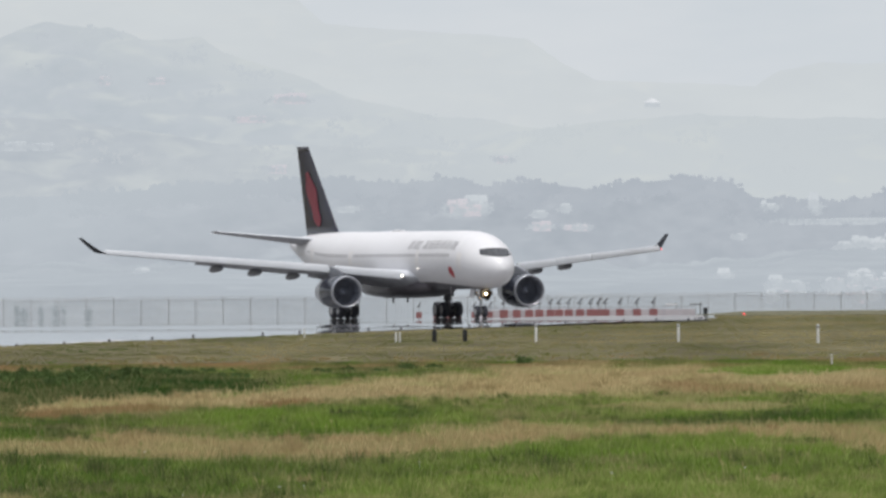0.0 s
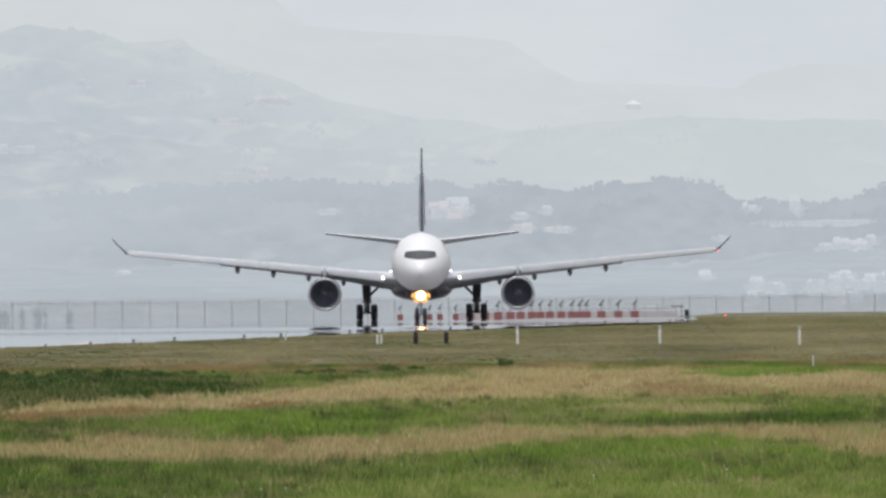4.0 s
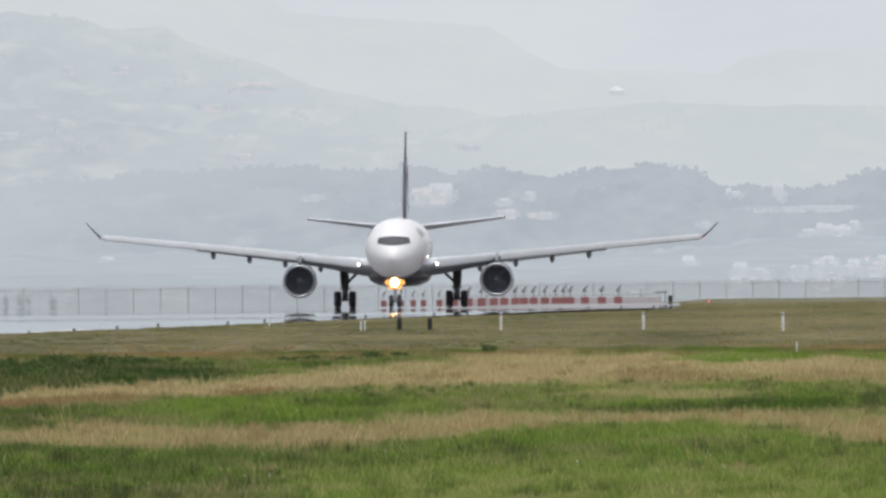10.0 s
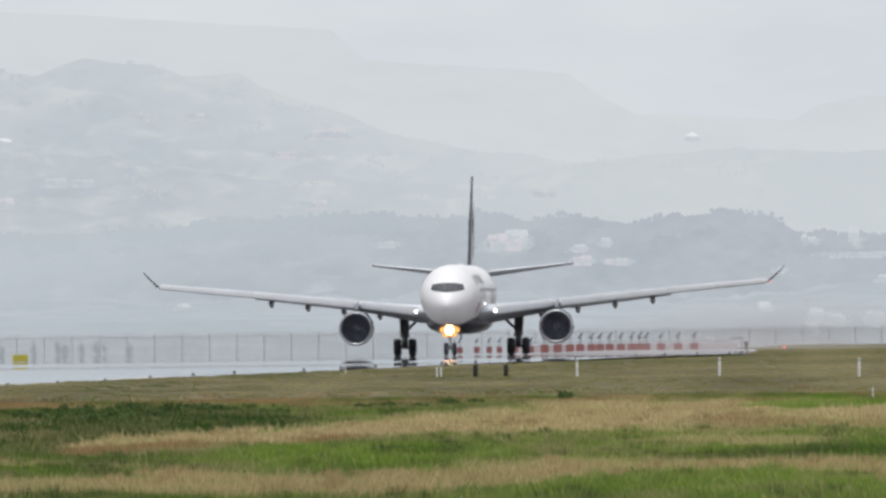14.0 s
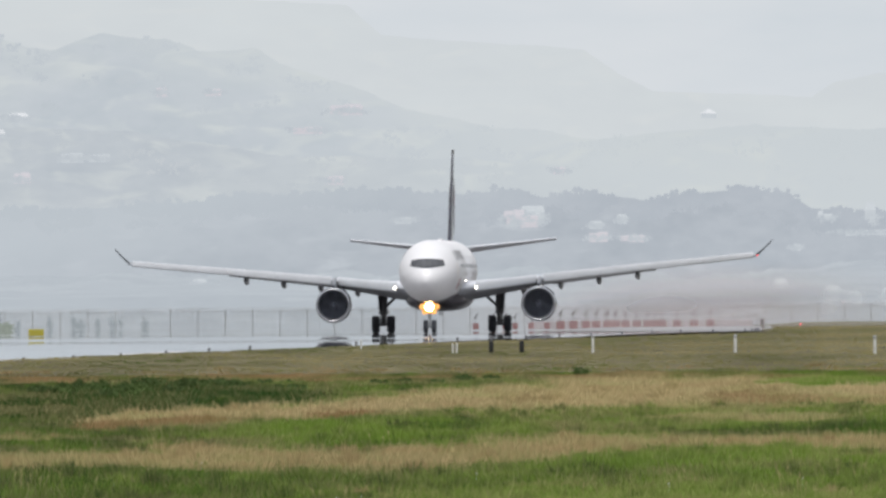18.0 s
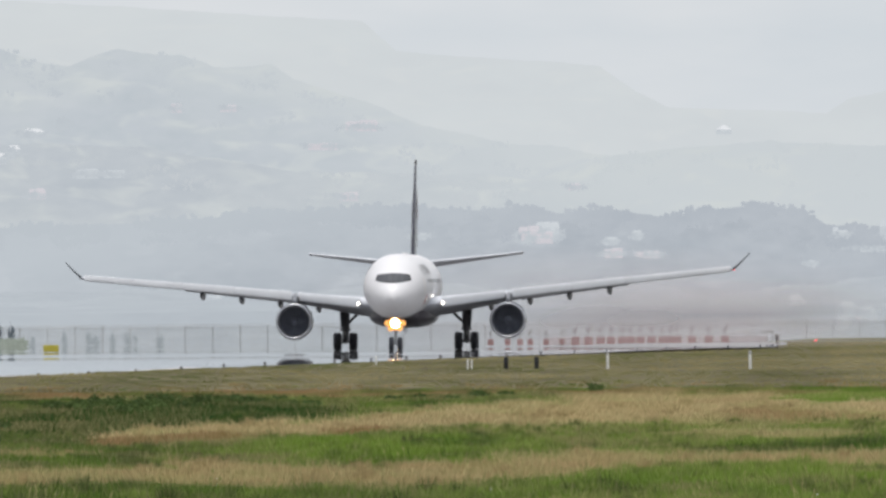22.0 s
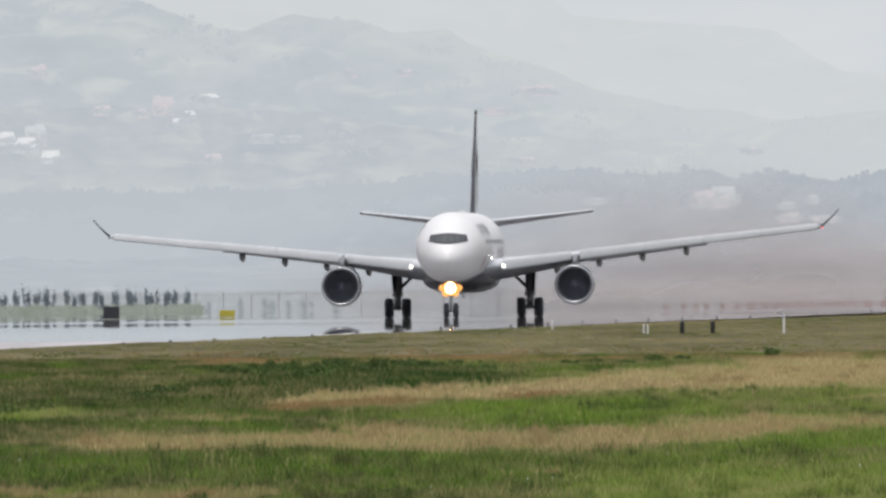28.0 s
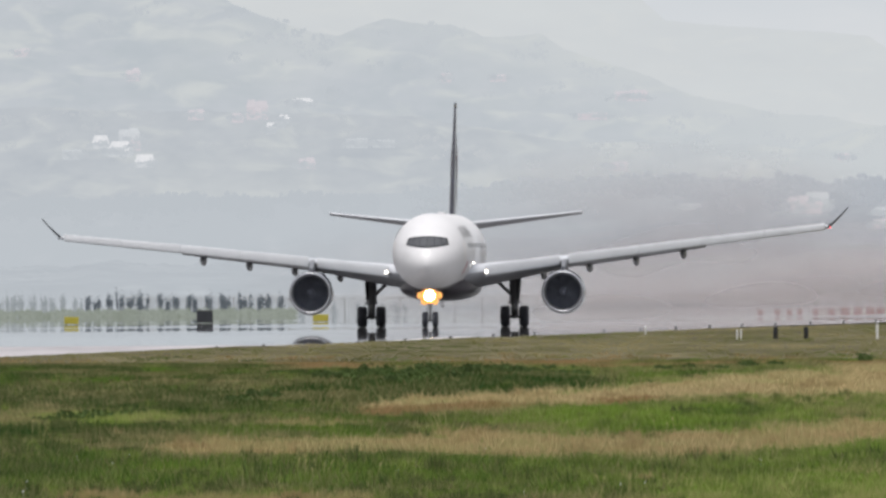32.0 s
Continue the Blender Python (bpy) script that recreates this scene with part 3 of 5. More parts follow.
# ---- the airliner: nose towards -y, main wheels at the origin, standing on z = 0 ----
NOSE = -32.04
SECTIONS = [(-0.3, 4.55, 0.02), (-0.2, 4.55, 0.36), (0.1, 4.57, 0.75), (0.6, 4.64, 1.16), (1.3, 4.74, 1.55), (2.2, 4.88, 1.92), (3.2, 5.04, 2.23), (4.4, 5.24, 2.50), (6.0, 5.43, 2.71), (8.0, 5.54, 2.82), (10.0, 5.58, 2.84),
            (42.0, 5.58, 2.84), (45.0, 5.64, 2.79), (49.0, 5.88, 2.54), (53.0, 6.24, 2.10), (57.0, 6.66, 1.54), (60.0, 7.00, 1.04), (62.5, 7.26, 0.58), (63.66, 7.34, 0.22)]


def section(s):
    a = [q[0] for q in SECTIONS]
    return float(np.interp(s, a, [q[1] for q in SECTIONS])), float(np.interp(s, a, [q[2] for q in SECTIONS]))


def skin(s, angle, lift=0.0):
    """A point on the fuselage: angle in degrees from the top, positive to +x."""
    z, r = section(s)
    a = radians(angle)
    return Vector(((r + lift) * math.sin(a), NOSE + s, z + (r + lift) * math.cos(a)))


def nose_point(x, z, lift=0.03):
    """The nose's skin at x and z."""
    lo, hi = -0.3, 12.0
    for _ in range(30):
        mid = (lo + hi) / 2
        zc, r = section(mid)
        if x * x + (z - zc) ** 2 < r * r:
            hi = mid
        else:
            lo = mid
    zc, r = section(hi)
    out = Vector((x, -abs(r) * 0.6, z - zc)).normalized()
    return Vector((x, NOSE + hi, z)) + out * lift


def patch(name, f, nu, nv, mat, parent, label="", smooth=True, thick=0.02):
    """A thin panel laid on a curved skin: f(u, v) with u, v from 0 to 1."""
    verts = [f(i / nu, j / nv) for j in range(nv + 1) for i in range(nu + 1)]
    n = nu + 1
    faces = [(j * n + i, j * n + i + 1, (j + 1) * n + i + 1, (j + 1) * n + i) for j in range(nv) for i in range(nu)]
    return mesh_object(name, verts, faces, mat, parent, label, smooth)


def airfoil(chord, thick, n=12):
    """Closed outline (along, up), nose first."""
    up = []
    for i in range(n + 1):
        x = 0.5 * (1 - math.cos(math.pi * i / n))
        t = 5 * thick * (0.2969 * math.sqrt(x) - 0.126 * x - 0.3516 * x * x + 0.2843 * x ** 3 - 0.1036 * x ** 4)
        up.append((x * chord, t * chord))
    return [(x, t * 1.08) for x, t in up] + [(x, -t * 0.92) for x, t in reversed(up[1:-1])]


def loft(stations, vertical=False):
    """Stations (span, height, leading edge, chord, thickness) to a closed surface."""
    verts, faces = [], []
    n = 0
    for span, h, le, chord, th in stations:
        twist = 0.0 if vertical else float(np.interp(abs(span), [2, 10, 29], [0.075, 0.05, 0.0]))
        ring = airfoil(chord, th)
        n = len(ring)
        for x, t in ring:
            verts.append((t + span, NOSE + le + x, h) if vertical else (span, NOSE + le + x, h + t + twist * (0.35 * chord - x)))
    for i in range(len(stations) - 1):
        for k in range(n):
            k2 = (k + 1) % n
            faces.append((i * n + k, i * n + k2, (i + 1) * n + k2, (i + 1) * n + k))
    faces.append(tuple(range(n)))
    faces.append(tuple(reversed(range(len(verts) - n, len(verts)))))
    return verts, faces


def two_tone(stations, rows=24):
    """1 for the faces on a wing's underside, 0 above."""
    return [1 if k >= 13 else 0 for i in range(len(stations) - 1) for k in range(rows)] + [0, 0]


def wing_z(x):
    x = abs(x)
    return 3.42 + 0.098 * x + 0.00018 * x * x + float(np.interp(x, [3, 10, 18, 29], [0, 0.25, 0.3, 0.2]))


def wing_le(x):
    return 19.2 + (abs(x) - 2.4) * 0.635


def wing_chord(x):
    return float(np.interp(abs(x), [0, 2.4, 9.5, 28.9], [12.2, 11.6, 7.3, 2.45]))


def build_engine(parent, side):
    x, z, s0 = 9.37 * side, 2.57, 19.2
    prof = [(0.00, 1.42), (-0.03, 1.47), (0.02, 1.525), (0.18, 1.575)]
    v, f = lathe([(0.45, 1.30), (0.18, 1.33), (0.05, 1.375)] + prof + [(0.24, 1.585)], 48)
    lip = mesh_object("intake_lip", moved(v, x, NOSE + s0, z), f, M_ALU, parent, "bright bare-metal engine intake lip", True)
    v, f = lathe([(0.24, 1.588), (0.5, 1.615), (1.3, 1.65), (2.6, 1.64), (3.9, 1.56)], 48)
    mesh_object("nacelle_cowl", moved(v, x, NOSE + s0, z), f, M_NACELLE, parent, "glossy black engine cowl", True)
    v, f = lathe([(3.9, 1.562), (5.0, 1.42), (6.3, 1.15), (6.9, 1.0), (6.85, 0.93), (5.6, 0.95)], 48)
    mesh_object("nozzle_cowl", moved(v, x, NOSE + s0, z), f, M_ALU, parent, "bare metal rear engine cowl", True)
    v, f = lathe([(0.45, 1.28), (1.6, 1.24), (1.75, 1.24), (1.76, 0.2)], 48)
    mesh_object("intake_duct", moved(v, x, NOSE + s0, z), f, M_DARKMETAL, parent, "dark engine intake duct", True)
    v, f = lathe([(0.85, 0.005), (0.95, 0.10), (1.15, 0.22), (1.4, 0.32), (1.62, 0.38)], 24)
    sp = mesh_object("spinner", moved(v, x, NOSE + s0, z), f, M_DARKMETAL, parent, "dark spinner cone", True)
    for k in range(26):
        bm = bmesh.new()
        a = 2 * math.pi * k / 26
        p = []
        for r, w, tw in ((0.36, 0.05, 0.05), (0.8, 0.085, 0.10), (1.22, 0.11, 0.16)):
            for sg in (-1, 1):
                aa = a + sg * w / r * 0.9
                p.append(bm.verts.new((x + r * math.cos(aa), NOSE + s0 + 1.58 + sg * tw, z + r * math.sin(aa))))
        bm.faces.new((p[0], p[1], p[3], p[2]))
        bm.faces.new((p[2], p[3], p[5], p[4]))
        part("fan_blade", bm, M_DARKMETAL, parent)
    # pylon
    bm = bmesh.new()
    vs = []
    for y, zl, zh, w in ((1.0, 1.60, 1.85, 0.16), (3.2, 1.50, 2.3, 0.24), (5.0, 1.3, 2.5, 0.24), (9.0, 1.35, 1.72, 0.2)):
        vs.append([bm.verts.new((x + sx * w, NOSE + s0 + y, z + zz)) for sx, zz in ((-1, zl), (1, zl), (0.7, zh), (-0.7, zh))])
    for i in range(3):
        for k in range(4):
            bm.faces.new((vs[i][k], vs[i][(k + 1) % 4], vs[i + 1][(k + 1) % 4], vs[i + 1][k]))
    bm.faces.new(vs[0])
    bm.faces.new(list(reversed(vs[3])))
    part("pylon", bm, M_FAIRING, parent, "grey engine pylon")
    bm = bmesh.new()
    for sg in (-1,):
        box(bm, x - side * 0.95, NOSE + s0 + 2.2, z + 1.42, 0.05, 1.1, 0.42, 0.015, pose(0, 0, 0, 0, 30 * -side * -1, 0))
    part("nacelle_strake", bm, M_NACELLE, parent)


def build_wheel(parent, x, y, z, r, w):
    prof = [(-w / 2, r * 0.55), (-w / 2, r * 0.80), (-w * 0.42, r * 0.93), (-w * 0.25, r * 0.99), (0, r), (w * 0.25, r * 0.99), (w * 0.42, r * 0.93), (w / 2, r * 0.80), (w / 2, r * 0.55)]
    v, f = lathe(prof, 28, "x")
    wheel = mesh_object("wheel", moved(v, x, y, z), f, M_TYRE, parent, "black rubber tyre", True)
    v, f = lathe([(-w * 0.42, 0.02), (-w * 0.42, r * 0.3), (-w * 0.36, r * 0.5), (-w * 0.46, r * 0.555), (w * 0.46, r * 0.555), (w * 0.36, r * 0.5), (w * 0.42, r * 0.3), (w * 0.42, 0.02)], 20, "x")
    mesh_object("rim", moved(v, x, y, z), f, M_HUB, wheel, "pale wheel rim", True)


def build_main_gear(parent, side):
    x = 5.34 * side
    bm = bmesh.new()
    rod(bm, (x, 0.1, 4.15), (x, 0.0, 1.75), 0.40, 0.38, 16)
    rod(bm, (x, 0.0, 1.8), (x, 0.0, 0.72), 0.29, 0.29, 14)
    rod(bm, (x, 0.0, 1.7), (x, 0.0, 1.9), 0.46, 0.46, 16)
    part("main_gear_strut", bm, M_STEEL, parent, "thick steel main gear leg")
    bm = bmesh.new()
    rod(bm, (x, -1.0, 0.72), (x, 1.0, 0.72), 0.15, 0.15, 12)
    for y in (-0.99, 0.99):
        rod(bm, (x - 0.72, y, 0.72), (x + 0.72, y, 0.72), 0.10, 0.10, 10)
    part("bogie_beam", bm, M_STEEL, parent)
    bm = bmesh.new()
    rod(bm, (x, -0.1, 2.15), (x - side * 1.25, -0.1, 3.35), 0.13, 0.13, 8)
    rod(bm, (x - side * 1.2, -0.1, 3.3), (x - side * 2.1, -0.1, 3.75), 0.10, 0.085, 8)
    part("side_brace", bm, M_STEEL, parent)
    bm = bmesh.new()
    rod(bm, (x, -0.25, 1.75), (x, -0.62, 1.3), 0.05, 0.05, 8)
    rod(bm, (x, -0.62, 1.3), (x, -0.2, 0.86), 0.05, 0.05, 8)
    part("torque_link", bm, M_HUB, parent, "pale torque link")
    bm = bmesh.new()
    box(bm, x + side * 0.42, 0.15, 3.05, 0.07, 1.7, 2.0, 0.03, pose(0, 0, 0, 0, 4 * side, 0))
    part("gear_door", bm, M_FAIRING, parent, "dark grey gear leg door")
    for y in (-0.99, 0.99):
        for dx in (-0.70, 0.70):
            build_wheel(parent, x + dx, y, 0.78, 0.78, 0.64)


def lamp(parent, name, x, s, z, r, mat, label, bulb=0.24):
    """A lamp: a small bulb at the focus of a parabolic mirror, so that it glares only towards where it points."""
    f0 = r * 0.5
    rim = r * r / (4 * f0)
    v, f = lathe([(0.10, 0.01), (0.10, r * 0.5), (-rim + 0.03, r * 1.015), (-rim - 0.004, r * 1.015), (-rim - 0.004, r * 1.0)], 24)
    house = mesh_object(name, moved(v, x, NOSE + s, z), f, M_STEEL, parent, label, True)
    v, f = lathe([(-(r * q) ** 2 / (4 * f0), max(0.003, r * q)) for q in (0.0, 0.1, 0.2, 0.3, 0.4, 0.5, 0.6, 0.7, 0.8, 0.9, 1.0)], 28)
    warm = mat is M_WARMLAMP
    mesh_object("reflector", moved(v, x, NOSE + s, z), f, MIRROR_GLARE[0] if warm else M_MIRROR, house, "polished reflector", True, MIRROR_GLARE if warm else None, [(0, 0, 0, 0, 0, 0, 1, 2, 2, 3)[k // 28] for k in range(280)] if warm else None)
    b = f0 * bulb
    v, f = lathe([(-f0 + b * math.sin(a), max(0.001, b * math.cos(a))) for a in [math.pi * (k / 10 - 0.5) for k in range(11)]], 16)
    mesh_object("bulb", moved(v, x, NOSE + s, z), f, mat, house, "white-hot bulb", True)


WINGS = []


def build_airliner():
    plane = new("airliner")
    plane.empty_display_size = 4
    tagged(plane, label="white twin-engined airliner with black tail and lit landing lights", category="airplane")
    # fuselage, white above and black below
    ss = sorted({*[q[0] for q in SECTIONS], *np.linspace(-0.25, 10, 36).tolist(), *np.linspace(10, 42, 33).tolist(), *np.linspace(42, 63.6, 30).tolist()})
    seg = 90
    verts, faces = [], []
    for s in ss:
        for k in range(seg):
            verts.append(skin(s, 360 * k / seg))
    for i in range(len(ss) - 1):
        for k in range(seg):
            k2 = (k + 1) % seg
            faces.append((i * seg + k, i * seg + k2, (i + 1) * seg + k2, (i + 1) * seg + k))
    faces.append(tuple(reversed(range(seg))))
    faces.append(tuple(range(len(verts) - seg, len(verts))))
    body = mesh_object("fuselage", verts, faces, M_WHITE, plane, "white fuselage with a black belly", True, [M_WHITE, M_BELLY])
    bm = bmesh.new()
    bm.from_mesh(body.data)
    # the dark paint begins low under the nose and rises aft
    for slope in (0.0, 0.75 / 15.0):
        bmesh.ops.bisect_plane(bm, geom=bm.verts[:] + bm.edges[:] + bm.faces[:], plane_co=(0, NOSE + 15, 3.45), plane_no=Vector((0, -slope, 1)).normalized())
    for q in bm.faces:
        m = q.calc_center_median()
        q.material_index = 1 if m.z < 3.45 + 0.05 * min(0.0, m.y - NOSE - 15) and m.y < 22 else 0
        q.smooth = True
    bm.to_mesh(body.data)
    bm.free()
    # wing-to-body fairing
    verts, faces = [], []
    fs = [(17.0, 0.3, 0.2), (18.5, 1.75, 0.75), (20.5, 2.5, 1.12), (23, 2.95, 1.3), (27, 3.05, 1.36), (32, 3.0, 1.36), (35.5, 2.6, 1.2), (38.5, 1.7, 0.8), (40.5, 0.3, 0.2)]
    seg = 28
    for s, w, h in fs:
        for k in range(seg):
            a = 2 * math.pi * k / seg
            c, d = math.cos(a), math.sin(a)
            verts.append((w * math.copysign(abs(c) ** 0.75, c), NOSE + s, 3.28 + h * math.copysign(abs(d) ** 0.8, d)))
    for i in range(len(fs) - 1):
        for k in range(seg):
            k2 = (k + 1) % seg
            faces.append((i * seg + k, i * seg + k2, (i + 1) * seg + k2, (i + 1) * seg + k))
    faces += [tuple(range(seg)), tuple(range(len(verts) - seg, len(verts)))]
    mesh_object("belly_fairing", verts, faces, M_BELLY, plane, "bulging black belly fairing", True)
    # cockpit mask and panes
    def mask(u, v):
        x = (u * 2 - 1)
        zz = 5.98 + 0.80 * v - 0.10 * (1 - v) * (1 - abs(x)) * 0.6 - 0.12 * v * x * x + 0.17 * x * x * (1 - v)
        return nose_point(x * (1.42 + 0.14 * (1 - v)), zz - 0.08, 0.025)
    patch("cockpit_mask", mask, 28, 6, M_BLACK, plane, "black mask round the cockpit windows")
    posts = (0.03, 0.15, 0.32, 0.5, 0.68, 0.85, 0.97)
    for k in range(6):
        def pane(u, v, a=posts[k] + 0.008, b=posts[k + 1] - 0.008):
            return mask(a + (b - a) * u, 0.1 + 0.78 * v) + Vector((0, -0.022, 0.004))
        patch("cockpit_window", pane, 5, 3, M_GLASS, plane, "dark cockpit window")
    # cabin windows: too small to pick apart
    for side in (-1, 1):
        verts, faces = [], []
        for k in range(84):
            s = 8.2 + k * 0.533
            if any(abs(s - d) < 0.75 for d in (7.2, 17.5, 37.5, 50.5)) or s > 52.5:
                continue
            b = len(verts)
            for ds, a in ((-0.12, 76.5), (0.12, 76.5), (0.12, 83.5), (-0.12, 83.5)):
                verts.append(skin(s + ds, a * side, 0.012))
            faces.append((b, b + 1, b + 2, b + 3))
        tagged(mesh_object("cabin_window_row", verts, faces, M_WINDOWROW, plane, "row of small grey cabin windows"), kind="stuff")
        for s in (5.6, 17.5, 37.5, 50.5):
            def leaf(u, v, s=s, side=side):
                return skin(s - 0.5 + 1.0 * u, (70 + 36 * v) * side, 0.010)
            patch("cabin_door", leaf, 2, 6, M_PANELWHITE, plane, "white cabin door")
        # the airline's name, as plain slanted bars, and its round red mark
        bars = ((0.0, 0.095), (0.115, 0.03), (0.16, 0.085), (0.31, 0.09), (0.42, 0.095), (0.535, 0.095), (0.65, 0.095), (0.765, 0.09), (0.875, 0.095))
        for b, wdt in bars:
            for k in ((0.04, 0.24), (0.54, 0.74)) if wdt > 0.05 else ((0.0, 0.6),):
                def bar(u, v, b=b, wdt=wdt, k=k, side=side):
                    f = b + wdt * (k[0] + (k[1] - k[0]) * u)
                    s = (20.8 - 14.4 * f if side < 0 else 6.4 + 14.4 * f) + 0.35 * v * side
                    return skin(s, (68 - 20 * v) * side, 0.014)
                patch("title_bar", bar, 2, 4, M_TITLE, plane, "plain dark bar of the airline titles")
        def disc(u, v, side=side):
            a = 2 * math.pi * u
            return skin(7.9 + 0.62 * v * math.cos(a), (114 + 12.0 * v * math.sin(a)) * side, 0.014)
        patch("red_mark", disc, 20, 2, M_RED, plane, "small round red mark")
    # wings
    for side in (-1, 1):
        st = [(side * x, wing_z(x), wing_le(x), wing_chord(x), t) for x, t in ((1.6, 0.15), (4, 0.145), (6.5, 0.135), (9.5, 0.12), (13, 0.112), (17, 0.108), (21, 0.105), (25, 0.1), (28.75, 0.10))]
        v, f = loft(st)
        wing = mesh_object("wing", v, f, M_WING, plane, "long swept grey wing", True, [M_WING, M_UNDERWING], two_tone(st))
        WINGS.append((wing, side))
        tip = [(side * (28.75 + 1.48 * q), wing_z(28.75) + 1.38 * q ** 1.15, wing_le(28.75) + 1.9 * q + 0.0, 2.45 - 1.35 * q, 0.09) for q in (0.0, 0.08, 0.3, 0.65, 1.0)]
        v, f = loft(tip)
        mesh_object("winglet", v, f, M_BLACK, wing, "upturned black winglet", True)
        # slats along the front edge
        for x0, x1 in ((3.6, 9.05), (9.7, 14.82), (14.86, 19.46), (19.5, 24.06), (24.1, 28.5)):
            verts, faces = [], []
            for x in (x0, x1):
                c, le, z = wing_chord(x), wing_le(x), wing_z(x)
                up = float(np.interp(x, [3.6, 9, 15, 22, 29], [0.52, 0.48, 0.42, 0.36, 0.30]))
                low = float(np.interp(x, [3.6, 9, 15, 22, 29], [0.36, 0.33, 0.30, 0.27, 0.22]))
                for dy, dz in ((0.5, up), (0.2, up * 0.94), (0.0, up * 0.35), (-0.10, -low * 0.45), (-0.13, -low * 0.86), (-0.02, -low), (0.5, -low * 0.6)):
                    verts.append((side * x, NOSE + le + dy - 0.1, z + dz + 0.35 * c * float(np.interp(x, [2, 10, 29], [0.075, 0.05, 0.0]))))
            n = 7
            for k in range(n):
                faces.append((k, (k + 1) % n, n + (k + 1) % n, n + k))
            faces += [tuple(range(n)), tuple(range(n, 2 * n))]
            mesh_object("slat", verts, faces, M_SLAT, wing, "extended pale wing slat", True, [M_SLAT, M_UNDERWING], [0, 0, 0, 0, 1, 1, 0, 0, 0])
        # flaps, a little lowered
        for x0, x1 in ((3.4, 9.2), (10.2, 19.6)):
            verts, faces = [], []
            for x in (x0, x1):
                c, z = wing_chord(x), wing_z(x)
                te = wing_le(x) + c
                fc = 0.17 * c
                for dy, dz in ((-0.45, 0.02), (0.1, 0.10), (0.55, -0.06), (1.05, -0.36), (0.5, -0.20), (-0.2, -0.12)):
                    verts.append((side * x, NOSE + te - 0.4 + dy * fc, z - 0.12 + dz * fc * 0.8))
            n = 6
            for k in range(n):
                faces.append((k, (k + 1) % n, n + (k + 1) % n, n + k))
            faces += [tuple(range(n)), tuple(range(n, 2 * n))]
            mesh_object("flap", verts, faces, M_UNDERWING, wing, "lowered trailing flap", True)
        for x in (7.6, 11.0, 14.45, 17.95):
            c, z = wing_chord(x), wing_z(x)
            te = wing_le(x) + c
            prof = [(-2.9, 0.02), (-2.6, 0.13), (-1.8, 0.23), (-0.6, 0.27), (0.5, 0.22), (1.25, 0.10), (1.5, 0.015)]
            v, f = lathe(prof, 18)
            v = [(side * x + p[0] * 0.95, NOSE + te + p[1], z - 0.55 - 0.12 * max(0, p[1] + 0.5) + p[2] * 1.6) for p in v]
            mesh_object("flap_fairing", v, f, M_FAIRING, wing, "dark canoe-shaped flap fairing", True)
        build_engine(plane, side)
        build_main_gear(plane, side)
        # tailplane
        v, f = loft([(side * x, 7.5 + 0.118 * (x - 0.8), 52.6 + 0.66 * (x - 0.8), 5.9 - 0.40 * (x - 0.8), 0.095) for x in (0.6, 2.5, 5, 7.5, 9.0, 9.52)])
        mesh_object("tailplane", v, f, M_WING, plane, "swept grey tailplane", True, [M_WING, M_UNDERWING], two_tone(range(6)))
        lamp(plane, "landing_light", side * 3.72, 19.25, 4.10, 0.125, M_WHITELAMP, "lit white landing light in the wing root", 0.5)
        lamp(plane, "turnoff_light", side * 2.86, 17.0, 4.75, 0.06, M_WHITELAMP, "small lit turnoff light", 0.5)
        v, f = lathe([(-0.08, 0.005), (-0.06, 0.035), (0.0, 0.055), (0.14, 0.055), (0.2, 0.01)], 14)
        mesh_object("navigation_light", moved(v, side * 28.9, NOSE + wing_le(28.9) - 0.05, wing_z(28.9) - 0.08), f, M_REDLAMP if side > 0 else M_GLASS, wing, "red wing tip light" if side > 0 else "unlit wing tip light", True)
    # fin
    v, f = loft([(0, z, 48.6 + 1.088 * (z - 7.9), 10.2 - 0.76 * (z - 7.9), 0.056) for z in (7.6, 9, 10.5, 12, 13.5, 15, 16.4, 16.85)], True)
    mesh_object("fin", v, f, M_FIN, plane, "tall black tail fin", True)
    for side in (-1, 1):
        def leafmark(u, v, side=side):
            a = 2 * math.pi * u
            z = 11.7 + 2.7 * v * math.sin(a)
            c = 10.2 - 0.76 * (z - 7.9)
            q = 0.50 + 1.5 / c * v * math.cos(a) * (1 + 0.2 * math.sin(5 * a))
            t = 0.33 * (0.2969 * math.sqrt(q) - 0.126 * q - 0.3516 * q * q + 0.2843 * q ** 3 - 0.1036 * q ** 4) * c
            return Vector((side * (t * (1.08 if side > 0 else 0.92) + 0.02), NOSE + 48.6 + 1.088 * (z - 7.9) + q * c, z))
        patch("tail_mark", leafmark, 30, 3, M_FINMARK, plane, "plain red mark on the tail")
    bm = bmesh.new()
    box(bm, 0, NOSE + 31, 8.45, 0.5, 2.6, 0.22, 0.06)
    part("antenna_dome", bm, M_WHITE, plane, "white antenna dome on the roof")
    for s, z0, z1 in ((20.5, 2.05, 1.55), (24.8, 1.98, 1.5)):
        bm = bmesh.new()
        box(bm, 0, NOSE + s + 8.0, (z0 + z1) / 2, 0.06, 0.5, 0.6, 0.02)
        part("belly_antenna", bm, M_BELLY, plane)
    bm = bmesh.new()
    box(bm, -1.32, NOSE + 11.5, 2.62, 0.16, 0.5, 0.62, 0.05)
    part("drain_mast", bm, M_BELLY, plane, "stubby dark drain mast under the belly")
    # nose gear
    y = NOSE + 6.67
    bm = bmesh.new()
    rod(bm, (0, y + 0.1, 2.9), (0, y, 1.25), 0.15, 0.14, 14)
    rod(bm, (0, y, 1.3), (0, y, 0.5), 0.10, 0.10, 12)
